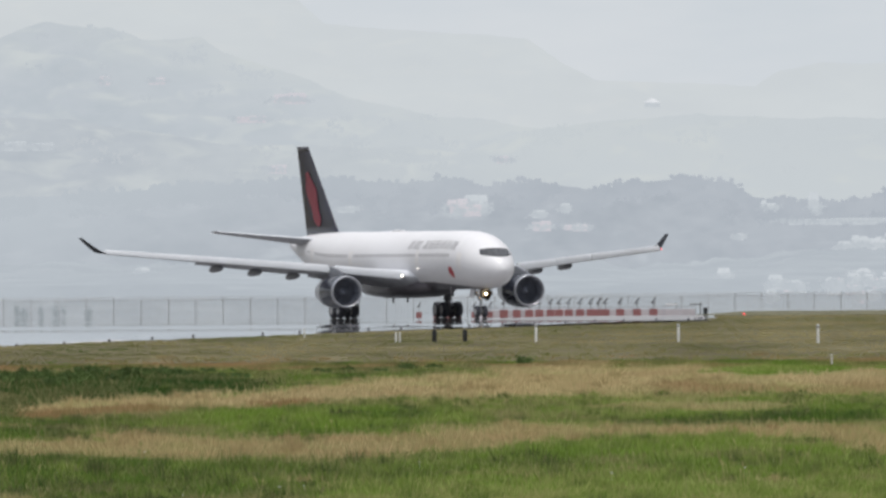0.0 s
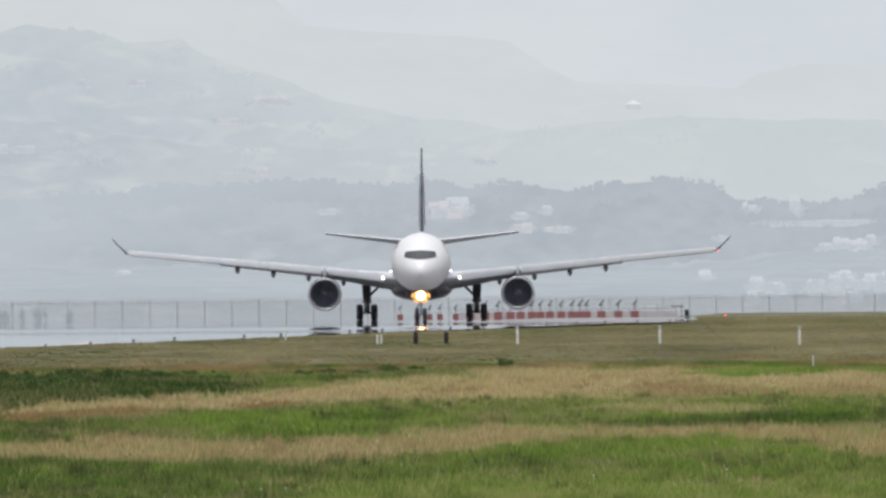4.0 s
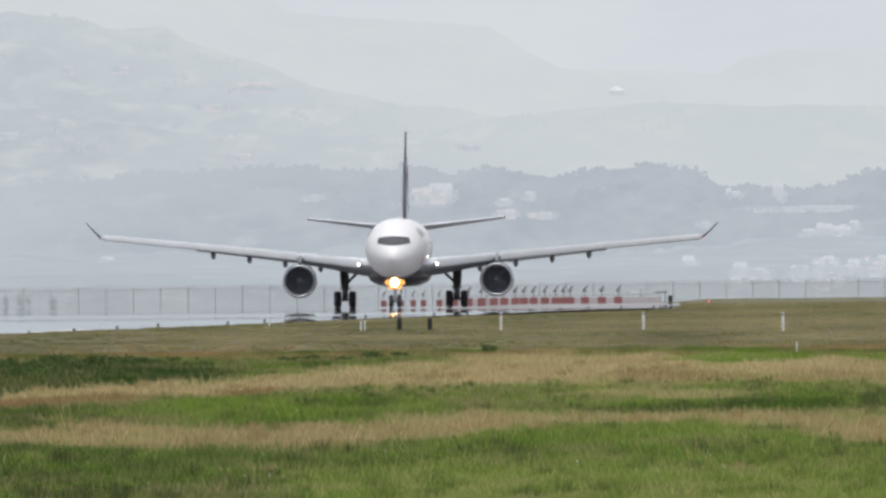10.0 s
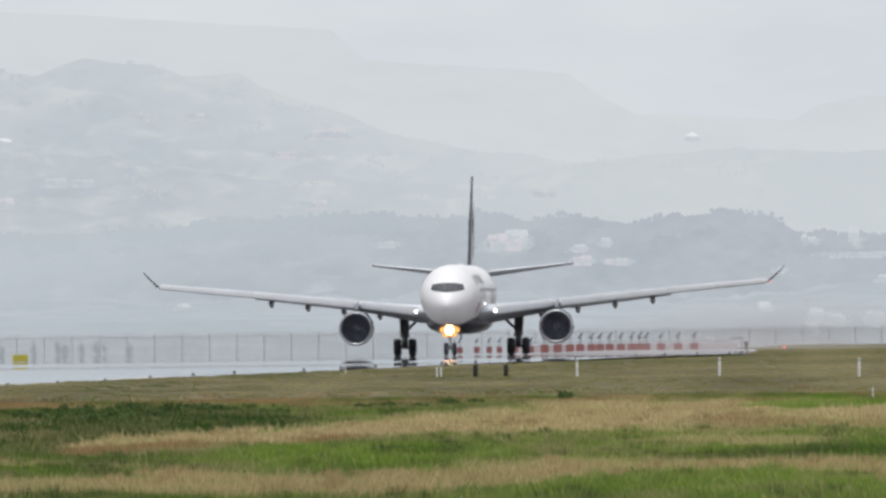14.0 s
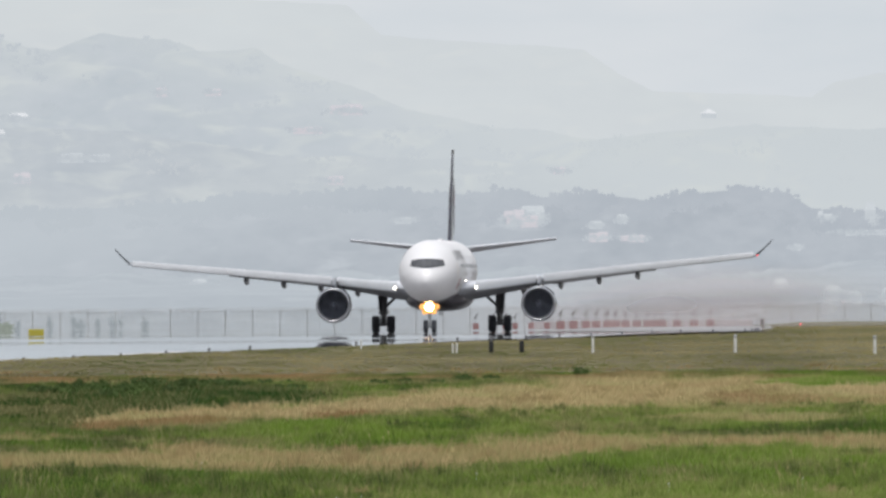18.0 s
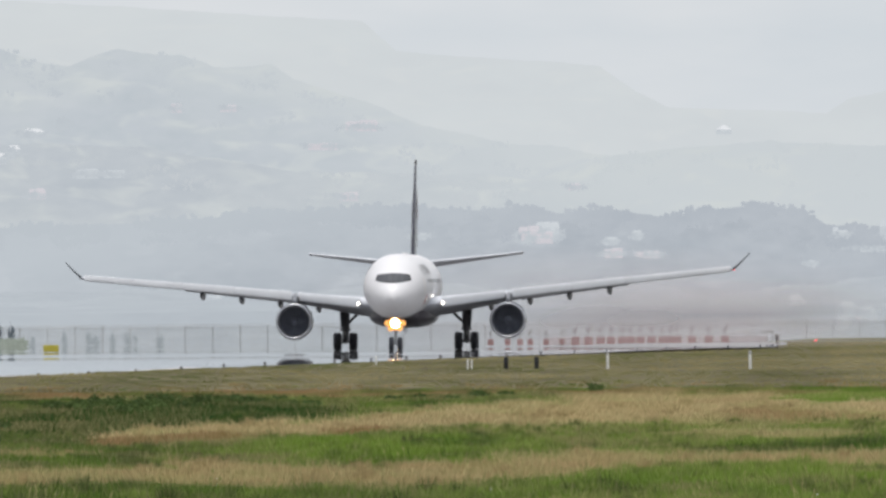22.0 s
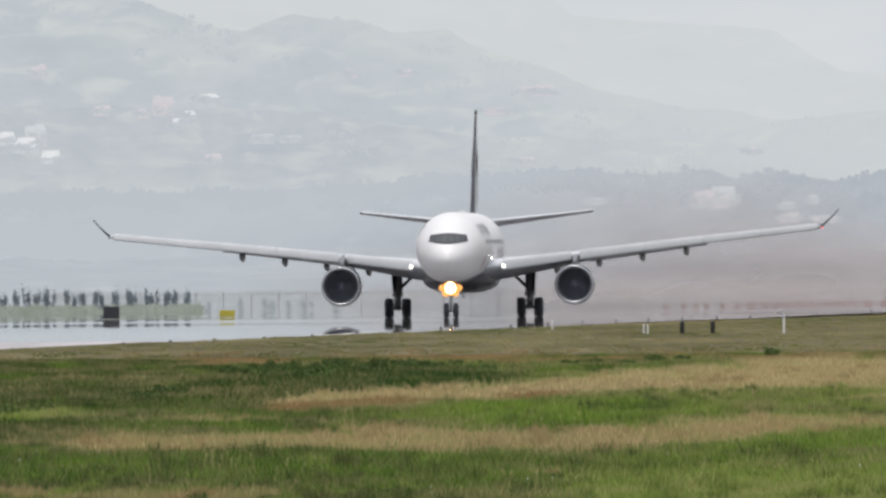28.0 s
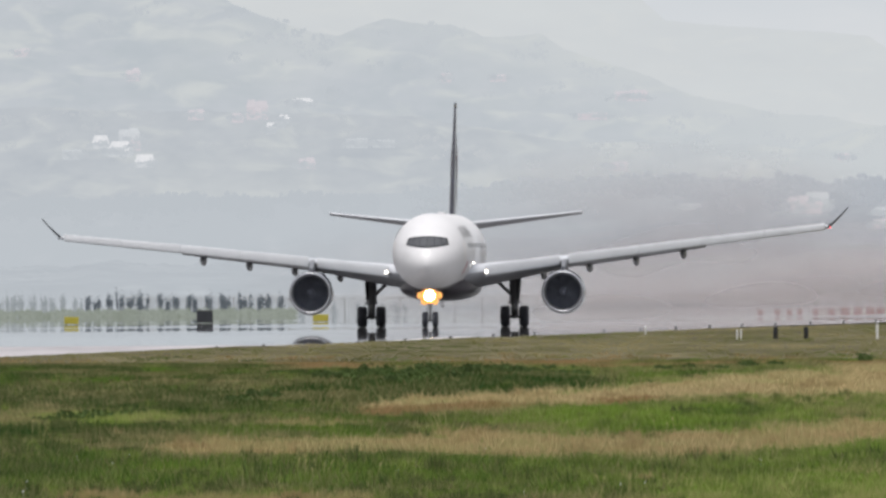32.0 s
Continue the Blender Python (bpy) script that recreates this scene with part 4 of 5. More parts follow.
    rod(bm, (-0.42, y, 0.52), (0.42, y, 0.52), 0.07, 0.07, 10)
    part("nose_gear_strut", bm, M_HUB, plane, "pale nose gear leg")
    bm = bmesh.new()
    rod(bm, (0, y + 0.1, 1.5), (0, y + 1.6, 2.75), 0.06, 0.06, 8)
    part("drag_brace", bm, M_STEEL, plane)
    for side in (-1, 1):
        build_wheel(plane, side * 0.38, y, 0.58, 0.58, 0.42)
        bm = bmesh.new()
        box(bm, side * 0.55, y + 0.9, 2.35, 0.04, 1.5, 0.75, 0.015, pose(0, 0, 0, 0, -8 * side, 0))
        part("nose_gear_door", bm, M_WHITE, plane, "small white gear door")
        # amber lobes that imitate the glare halo round the take-off light
        lamp(plane, "turnoff_light", side * 0.40, 5.95, 1.92, 0.26, M_AMBERLAMP, "amber nose gear turnoff light imitating a lobe of glare")
        lamp(plane, "taxi_light", side * 0.66, 5.95, 2.36, 0.28, M_AMBERLAMP, "amber nose gear taxi light imitating a lobe of glare")
    # oversized: its disc covers the whole core of the glare
    lamp(plane, "takeoff_light", 0, 5.5, 2.34, 0.60, M_WARMLAMP, "warm take-off light widened to the size of its glare")
    return plane


AIRLINER = build_airliner()


# ---- the airfield's small things ----
def build_fence():
    """Chain-link fence on steel posts across the airfield's end."""
    fence = tagged(new("perimeter_fence"), label="long chain-link fence on grey steel posts with top rail", category="fence")
    a, b = Vector((-95, 3250, 0)), Vector((75, 3700, 0))
    n = int((b.xy - a.xy).length / 2.98)
    post = bmesh.new()
    rod(post, (0, 0, 0), (0, 0, 2.35), 0.042, 0.042, 8)
    rod(post, (0, 0, 2.3), (0.0, -0.22, 2.62), 0.03, 0.02, 6)
    first = None
    pts = []
    for k in range(0, 60):
        f = k / 59
        x = -74 + 2.98 * k
        y = 3310 + 2.55 * k
        pts.append(Vector((x, y, ground_z(x, y) - 0.03)))
        if first is None:
            first = part("post", post, M_FENCE, fence)
            first.location = pts[-1]
        else:
            o = new("post", first.data)
            o.parent = fence
            o.location = pts[-1]
    bm = bmesh.new()
    for p, q in zip(pts, pts[1:]):
        rod(bm, p + Vector((0, 0, 2.3)), q + Vector((0, 0, 2.3)), 0.03, 0.03, 5)
    part("top_rail", bm, M_FENCE, fence)
    bm = bmesh.new()
    for p, q in zip(pts, pts[1:]):
        for z, yy in ((2.42, -0.08), (2.52, -0.15), (2.62, -0.22)):
            rod(bm, p + Vector((0, yy, z)), q + Vector((0, yy, z)), 0.012, 0.012, 4)
    part("barbed_wire", bm, M_FENCE, fence)
    # woven wire, as thin strands
    verts, faces = [], []
    for p, q in zip(pts, pts[1:]):
        for k in range(1, 36):
            u = p.lerp(q, k / 36)
            b0 = len(verts)
            verts += [u + Vector((-0.010, 0, 0.05)), u + Vector((0.010, 0, 0.05)), u + Vector((0.010, 0, 2.28)), u + Vector((-0.010, 0, 2.28))]
            faces.append((b0, b0 + 1, b0 + 2, b0 + 3))
        for k in range(12):
            z = 0.1 + 0.19 * k
            b0 = len(verts)
            verts += [p + Vector((0, 0.01, z)), q + Vector((0, 0.01, z)), q + Vector((0, 0.01, z + 0.012)), p + Vector((0, 0.01, z + 0.012))]
            faces.append((b0, b0 + 1, b0 + 2, b0 + 3))
    tagged(mesh_object("wire_mesh", verts, faces, M_FENCE, fence), kind="stuff")


build_fence()


def build_localizer():
    """Row of red-and-white antenna stands behind the runway's end."""
    y = 3130.0
    base = None
    for k, px in enumerate((-78, -48, -26, -8, 20, 48, 72, 95, 117, 135, 155, 170, 187, 207, 226, 240, 252, 278, 308, 337)):
        x = px / FOCAL * y
        thing = new("localizer_antenna")
        tagged(thing, label="red and white antenna stand with a slanted mast", category="antenna", group="localizer antenna row")
        thing.location = (x, y, ground_z(x, y) - 0.03)
        if base is None:
            bm = bmesh.new()
            box(bm, 0, 0, 0.66, 0.84, 0.12, 0.80, 0.03)
            p1 = part("red_panel", bm, M_ORANGE, thing, "red painted panel")
            bm = bmesh.new()
            rod(bm, (0, 0.1, 0), (0, 0.1, 1.75), 0.05, 0.04, 8)
            rod(bm, (-0.22, 0.1, 1.62), (0.26, 0.1, 2.2), 0.09, 0.07, 6)
            rod(bm, (-0.2, 0.1, 1.7), (0.22, 0.1, 1.66), 0.05, 0.05, 6)
            p3 = part("mast", bm, M_STEEL, thing, "slanted grey mast")
            bm = bmesh.new()
            box(bm, 0, 0.0, 0.08, 0.9, 0.5, 0.16, 0.02)
            p4 = part("footing", bm, M_PANELWHITE, thing)
            base = (p1, p3, p4)
        else:
            for p in base:
                o = p.copy()
                scene.collection.objects.link(o)
                o.parent = thing
        if px < 60:
            thing.scale = (0.7, 0.7, 0.85)
    # pale board barrier behind the stands, with a thin grey rail above it
    barrier = tagged(new("board_barrier"), label="low pale board barrier on short posts behind the antenna row", category="barrier")
    barrier.location = (0, y + 1.5, ground_z(0, y) - 0.03)
    for k in range(14):
        bm = bmesh.new()
        box(bm, 2.0 + 1.62 * k, 0, 0.64, 1.56, 0.06, 0.74, 0.015)
        part("board", bm, M_BOARD, barrier)
    for k in range(15):
        bm = bmesh.new()
        box(bm, 1.2 + 1.62 * k, 0.07, 0.62, 0.09, 0.08, 1.24, 0.01)
        part("post", bm, M_FENCE, barrier)
    bm = bmesh.new()
    box(bm, 12.5, 0.07, 1.27, 22.8, 0.06, 0.07, 0.01)
    part("top_rail", bm, M_FENCE, barrier)
    for px, mat, label in ((371, M_PANELWHITE, "white boom antenna on a slim post"), (414, M_STEEL, "grey boom antenna on a slim post")):
        boom = tagged(new("boom_antenna"), label=label, category="antenna", group="boom antennas")
        boom.location = (px / FOCAL * 3134, 3134, ground_z(0, 3134) - 0.03)
        bm = bmesh.new()
        rod(bm, (0.35, 0, 0), (0.35, 0, 1.75), 0.05, 0.045, 8)
        part("post", bm, M_STEEL, boom)
        bm = bmesh.new()
        rod(bm, (-0.75, 0, 1.5), (0.55, 0, 1.5), 0.055, 0.055, 8)
        part("boom", bm, mat, boom)
        for k in range(4):
            bm = bmesh.new()
            rod(bm, (-0.6 + 0.32 * k, 0, 1.38), (-0.6 + 0.32 * k, 0, 1.62), 0.02, 0.02, 6)
            part("element", bm, mat, boom)
    # a small dark cabinet at the end of the row
    cab = tagged(new("equipment_cabinet"), label="small dark equipment cabinet beside the barrier", category="cabinet")
    cab.location = (429 / FOCAL * 3140, 3140, ground_z(0, 3140) - 0.03)
    bm = bmesh.new()
    box(bm, 0, 0, 0.55, 0.42, 0.35, 1.1, 0.02)
    part("body", bm, M_SIGNDARK, cab)
    bm = bmesh.new()
    box(bm, 0, 0, 1.13, 0.5, 0.43, 0.06, 0.01)
    part("lid", bm, M_STEEL, cab)


build_localizer()


def post_marker(px, py, height, width, mat, name, label, group=""):
    p = ground_at(px, py)
    bm = bmesh.new()
    thing = tagged(new(name), label=label, category="marker post", group=group)
    thing.location = (p.x, p.y, -0.03)
    v, f = lathe([(0.0, width * 0.5), (height * 0.86, width * 0.5), (height * 0.97, width * 0.46), (height, width * 0.3), (height, 0.004)], 14, "z")
    mesh_object("post", v, f, mat, thing, "", True)
    bm.free()
    return thing


for dpx in (0, 54):
    t1 = post_marker(-51 + dpx, 97.0, 0.68, 0.26, M_POSTBLACK, "marker_post", "short black rubber marker post in the grass", "black marker posts")
    v, f = lathe([(0.40, 0.137), (0.50, 0.137)], 14, "z")
    mesh_object("band", v, f, M_SIGNDARK, t1, "dark grey reflective band", True)
for px, py, tw in ((-119, 97, 1), (-112, 97, 1), (129, 98, 0), (381, 100, 0), (628, 105, 0), (-281, 88, 1)):
    t1 = post_marker(px, py, 0.80 if tw == 0 else 0.55, 0.15 if tw == 0 else 0.10, M_POSTWHITE, "marker_post", "slim white marker post standing in the grass", "white marker posts")
    if tw == 0:
        v, f = lathe([(0.80, 0.03), (0.86, 0.09), (0.94, 0.09), (1.0, 0.02)], 10, "z")
        mesh_object("cap", v, f, M_FENCE, t1, "small grey lamp cap", True)
post_marker(652, 144, 0.45, 0.05, M_POSTWHITE, "marker_stake", "thin white stake in the grass")


def edge_light(x, y, red=False):
    thing = tagged(new("runway_edge_light"), label="small low edge light beside the runway", category="light", group="runway edge lights")
    thing.location = (x, y, runway_z(y))
    return thing


base = None
for k in range(26):
    y = 1640 + 45 * k
    x = edge_x(y) - 1.2 - (2.0 if y < 2000 else 0) 
    thing = edge_light(x, y)
    if base is None:
        v, f = lathe([(0, 0.12), (0.04, 0.12), (0.05, 0.05), (0.10, 0.05), (0.12, 0.10), (0.20, 0.10), (0.23, 0.05), (0.24, 0.004)], 10, "z")
        base = mesh_object("lamp_body", v, f, M_STEEL, thing, "", True)
    else:
        o = base.copy()
        scene.collection.objects.link(o)
        o.parent = thing


def airfield_sign(px, y, w, h, mat, label):
    x = px / FOCAL * y
    thing = tagged(new("airfield_sign"), label=label, category="sign")
    thing.location = (x, y, pavement_z(x, y))
    bm = bmesh.new()
    box(bm, 0, 0, 0.06 + h / 2, w, 0.22, h, 0.03)
    part("panel", bm, mat, thing)
    for sx in (-0.35, 0.35):
        bm = bmesh.new()
        rod(bm, (sx * w, 0, 0), (sx * w, 0, 0.1), 0.05, 0.05, 8)
        part("leg", bm, M_STEEL, thing)


airfield_sign(-1061, 2590, 1.38, 1.05, M_SIGNDARK, "dark unlit airfield sign seen from behind")
airfield_sign(-856, 2660, 1.35, 0.62, M_YELLOW, "bright yellow airfield sign beside the runway")
airfield_sign(-1297, 2560, 1.2, 0.6, M_YELLOW, "yellow airfield sign at the runway edge")


def red_light(px, y, h, r):
    x = px / FOCAL * y
    z0 = ground_z(x, y) - 0.03
    thing = tagged(new("obstruction_light"), label="glowing red obstruction light on a short pole", category="light")
    thing.location = (x, y, z0)
    bm = bmesh.new()
    rod(bm, (0, 0, 0), (0, 0, h), 0.04, 0.04, 8)
    part("pole", bm, M_STEEL, thing)
    v, f = lathe([(h, 0.02), (h + 0.02, r), (h + r * 1.2, r), (h + r * 1.8, r * 0.5), (h + r * 1.9, 0.004)], 14, "z")
    mesh_object("lens", v, f, M_REDLAMP, thing, "glowing red lens", True)


red_light(497, 3046, 0.12, 0.085)


# ---- grass ----
def along(col, pts):
    """The value at col on a line of (column, value) points."""
    if col <= pts[0][0]:
        return pts[0][1]
    for (a, u), (b, v) in zip(pts, pts[1:]):
        if col <= b:
            return u + (v - u) * (col - a) / (b - a)
    return pts[-1][1]


# Belts of grass across the field: how dry, how deep a green, how red a straw, how tall; then (column, row) and (column, half width).
FIELD = [
    # pale green between the mown strip and the tall grass
    (0.14, 0.8, 0.2, 0.15, [(-1500, 146), (-980, 146), (-800, 150)], [(-1500, 18), (-960, 16), (-820, 0)]),
    # the dark growth along the mown strip, and its thin end
    (0.05, 1.15, 0.0, 0.30, [(-1000, 186), (-784, 178), (-584, 168), (-360, 166)], [(-1000, 0), (-880, 14), (-760, 24), (-500, 19), (-400, 12), (-330, 0)]),
    (0.10, 1.05, 0.0, 0.26, [(-1400, 194), (-980, 192)], [(-1420, 10), (-1250, 22), (-1020, 20), (-950, 0)]),
    (0.12, 0.55, 0.0, 0.18, [(-330, 152), (0, 140), (60, 138)], [(-350, 0), (-300, 7), (-20, 6), (60, 0)]),
    # the upper straw belt
    (0.95, 0.5, 0.25, 0.24, [(-760, 210), (-584, 203), (-384, 195), (-234, 181), (-84, 175), (66, 169), (216, 162), (366, 163), (516, 169), (666, 167), (784, 176), (1000, 182)],
     [(-800, 0), (-740, 9), (-584, 14), (-234, 14), (-84, 18), (66, 22), (216, 26), (366, 26), (516, 20), (1000, 22)]),
    (0.90, 0.5, 0.95, 0.20, [(-760, 216), (-560, 209), (-330, 200), (-250, 194)], [(-790, 0), (-730, 8), (-540, 7), (-470, 2), (-370, 3), (-300, 8), (-240, 0)]),
    (0.86, 0.5, 0.6, 0.20, [(330, 178), (480, 182), (760, 184)], [(320, 0), (370, 12), (450, 14), (520, 8), (780, 9)]),
    (0.08, -0.1, 0.0, 0.16, [(400, 150), (560, 147), (680, 146), (900, 150)], [(400, 0), (450, 7), (560, 10), (640, 9), (700, 4), (900, 8)]),
    # greens between the straw belts
    (0.06, 0.45, 0.0, 0.25, [(-1000, 250), (-784, 246), (-560, 240)], [(-1100, 0), (-900, 12), (-700, 16), (-540, 10)]),
    (0.02, 0.05, 0.0, 0.27, [(-560, 238), (-340, 229), (-180, 223), (-60, 228), (40, 230)], [(-580, 0), (-500, 15), (-340, 19), (-160, 20), (-70, 14), (60, 0)]),
    (0.05, 0.75, 0.0, 0.25, [(-240, 222), (-40, 224)], [(-250, 0), (-170, 9), (-90, 8), (-40, 0)]),
    (0.62, 0.4, 0.2, 0.22, [(260, 206), (420, 210), (760, 212)], [(260, 0), (330, 7), (520, 6), (640, 0)]),
    (0.03, 0.85, 0.0, 0.25, [(290, 240), (516, 234), (784, 228), (1000, 226)], [(280, 0), (330, 7), (520, 10), (1000, 10)]),
    (0.16, -0.2, 0.0, 0.24, [(-1340, 226), (-1090, 226)], [(-1360, 0), (-1300, 9), (-1130, 9), (-1080, 0)]),
    (0.05, 1.1, 0.0, 0.26, [(-1380, 247), (-1120, 247)], [(-1400, 8), (-1160, 11), (-1100, 0)]),
    (0.60, 0.4, 0.4, 0.20, [(-970, 237), (-770, 235)], [(-980, 0), (-920, 5), (-800, 5), (-760, 0)]),
    # the lower straw belt
    (0.78, 0.5, 0.35, 0.25, [(-1130, 284), (-784, 277), (-584, 278), (-384, 283), (-284, 287), (-184, 280), (-34, 269), (66, 260), (216, 263), (416, 258), (616, 257), (700, 268), (784, 280), (1000, 284)],
     [(-1160, 0), (-1090, 12), (-784, 16), (-584, 19), (-384, 25), (-184, 22), (66, 22), (216, 16), (416, 12), (616, 12), (700, 22), (784, 31), (1000, 30)]),
    # the near greens
    (0.05, 0.4, 0.0, 0.28, [(-1240, 318), (-784, 318), (-384, 324), (-100, 316), (0, 308)], [(-1260, 0), (-1180, 20), (-784, 24), (-384, 22), (-150, 15), (0, 0)]),
    (0.02, 0.1, 0.0, 0.26, [(-60, 296), (280, 285), (560, 282), (680, 296)], [(-80, 0), (40, 10), (280, 18), (480, 18), (600, 10), (700, 0)]),
    (0.06, 0.4, 0.0, 0.27, [(-100, 312), (300, 308), (700, 312), (1000, 318)], [(-120, 0), (0, 9), (300, 10), (1000, 12)]),
    (0.52, 0.4, 0.4, 0.22, [(-1300, 368), (-640, 366)], [(-1320, 0), (-1240, 10), (-760, 10), (-620, 0)]),
]


def dry_at(x, y):
    """How dry the grass is (0 green, 1 straw), its height, how deep a green, how red a straw."""
    col = FOCAL * x / y
    row = 0.955 * EYE.z * FOCAL / y
    big = noise.noise((col * 0.005, row * 0.02, 1.7))
    mid = noise.noise((col * 0.016, row * 0.06, 4.1))
    fine = noise.noise((col * 0.05, row * 0.13, 7.3))
    streak = noise.noise((col * 0.006, row * 0.20, 5.5))
    clump = noise.noise((col * 0.03, row * 0.055, 9.9))
    r = row + big * 5 + mid * 6 + fine * 5
    east = max(-1.0, min(1.0, (col + 150) / 600))
    if r < 118:
        soft = noise.noise((col * 0.004, row * 0.09, 6.1))
        return 0.40 + 0.10 * mid + 0.35 * soft + 0.15 * big + 0.08 * east, 0.07, 0.75, 0.5 - 0.5 * soft - 0.3 * big - 0.1 * east
    if r < 142:
        d, h, dark, red = 0.48 + 0.25 * mid + 0.5 * streak, 0.11, 0.7, 0.75
    elif r < 310:
        d, h, dark, red = 0.2 + 0.25 * big, 0.24, 0.4 if col > -500 else 0.65, 0.1
    elif r < 340:
        d, h, dark, red = 0.14, 0.24, 0.25 if col > -350 else 0.6, 0.1
    else:
        d, h, dark, red = 0.2, 0.21, 0.0 if col > -250 else 0.6, 0.1
    for dry, deep, rust, tall, line, half in FIELD:
        w = along(col, half)
        if w <= 0.5:
            continue
        q = abs(r - along(col, line)) / w
        if q < 1.35:
            f = 1.0 if q < 0.65 else (1.35 - q) / 0.7
            f = f * f * (3 - 2 * f)
            d, dark, red, h = d + (dry - d) * f, dark + (deep - dark) * f, red + (rust - red) * f, h + (tall - h) * f
    return d + 0.22 * mid + 0.2 * fine + 0.28 * streak, h * (1 + 0.3 * fine + 0.25 * clump), dark + 0.35 * mid + 0.3 * fine + 0.55 * clump + 0.2 * streak - 0.14 * east, red + 0.3 * streak + 0.2 * fine


def build_grass(name, y0, y1, per, blades, seed, label):
    rnd = random.Random(seed)
    verts, faces, cols = [], [], []
    y = y0
    while y < y1:
        dy = 2.0 if y < 1100 else 4.0
        left, right = -1500 / FOCAL * y - 2, 920 / FOCAL * y + 2
        for _ in range(int((right - left) * dy * per)):
            x = rnd.uniform(left, right)
            yy = y + rnd.random() * dy
            if x < edge_x(yy) + 0.3:
                continue
            d, h, dark, red = dry_at(x, yy)
            gz = ground_z(x, yy) - 0.03
            d += rnd.gauss(0, 0.07 if yy < 1250 else 0.04)
            dark += rnd.gauss(0, 0.08)
            if rnd.random() < 0.05:
                h *= rnd.uniform(1.3, 2.0)
                dark += 0.12
            spread = 0.14 + 0.5 * h
            for _ in range(blades):
                a = rnd.uniform(0, 6.283)
                bx, by = x + rnd.gauss(0, spread), yy + rnd.gauss(0, spread)
                hh = h * rnd.uniform(0.25, 0.8)
                lean = hh * rnd.uniform(0.1, 0.8)
                ww = rnd.uniform(0.010, 0.022) * (1.0 if yy < 800 else 1.7)
                b = len(verts)
                verts += [(bx - ww, by, gz), (bx + ww, by, gz), (bx + lean * math.cos(a), by + lean * math.sin(a), gz + hh)]
                faces.append((b, b + 1, b + 2))
                g = min(1, max(0, d + rnd.gauss(0, 0.035)))
                cols.append((g, min(1, max(0, dark + rnd.gauss(0, 0.04))), min(1, max(0, red))))
        y += dy
    me = bpy.data.meshes.new(name)
    me.from_pydata(verts, [], faces)
    at = me.attributes.new("dryness", "FLOAT", "FACE")
    at.data.foreach_set("value", [c[0] for c in cols])
    at = me.attributes.new("depth_of_green", "FLOAT", "FACE")
    at.data.foreach_set("value", [c[1] for c in cols])
    at = me.attributes.new("redness", "FLOAT", "FACE")
    at.data.foreach_set("value", [c[2] for c in cols])
    me.materials.append(M_GRASS)
    return tagged(new(name, me), label=label, category="grass", kind="stuff")


def grass_material():
    m = bpy.data.materials.new("grass_blades")
    m.use_nodes = True
    n, l = m.node_tree.nodes, m.node_tree.links
    b = n["Principled BSDF"]
    b.inputs["Roughness"].default_value = 0.7
    b.inputs["Specular IOR Level"].default_value = 0.15
    dry = n.new("ShaderNodeAttribute")
    dry.attribute_name = "dryness"
    dk = n.new("ShaderNodeAttribute")
    dk.attribute_name = "depth_of_green"
    green = n.new("ShaderNodeMix")
    green.data_type = "RGBA"
    green.inputs[6].default_value = (0.215, 0.335, 0.055, 1)
    green.inputs[7].default_value = (0.042, 0.092, 0.021, 1)
    l.new(dk.outputs["Fac"], green.inputs[0])
    straw = n.new("ShaderNodeMix")
    straw.data_type = "RGBA"
    straw.inputs[6].default_value = (0.74, 0.61, 0.325, 1)
    straw.inputs[7].default_value = (0.40, 0.255, 0.125, 1)
    rd = n.new("ShaderNodeAttribute")
    rd.attribute_name = "redness"
    l.new(rd.outputs["Fac"], straw.inputs[0])
    mix = n.new("ShaderNodeMix")
    mix.data_type = "RGBA"
    l.new(dry.outputs["Fac"], mix.inputs[0])
    l.new(green.outputs[2], mix.inputs[6])
    l.new(straw.outputs[2], mix.inputs[7])
    l.new(mix.outputs[2], b.inputs["Base Color"])
    # light passes through the thin blades
    tr = n.new("ShaderNodeBsdfTranslucent")
    sh = n.new("ShaderNodeMixShader")
    sh.inputs[0].default_value = 0.45
    l.new(mix.outputs[2], tr.inputs["Color"])
    l.new(b.outputs[0], sh.inputs[1])
    l.new(tr.outputs[0], sh.inputs[2])
    l.new(sh.outputs[0], n["Material Output"].inputs["Surface"])
    return m


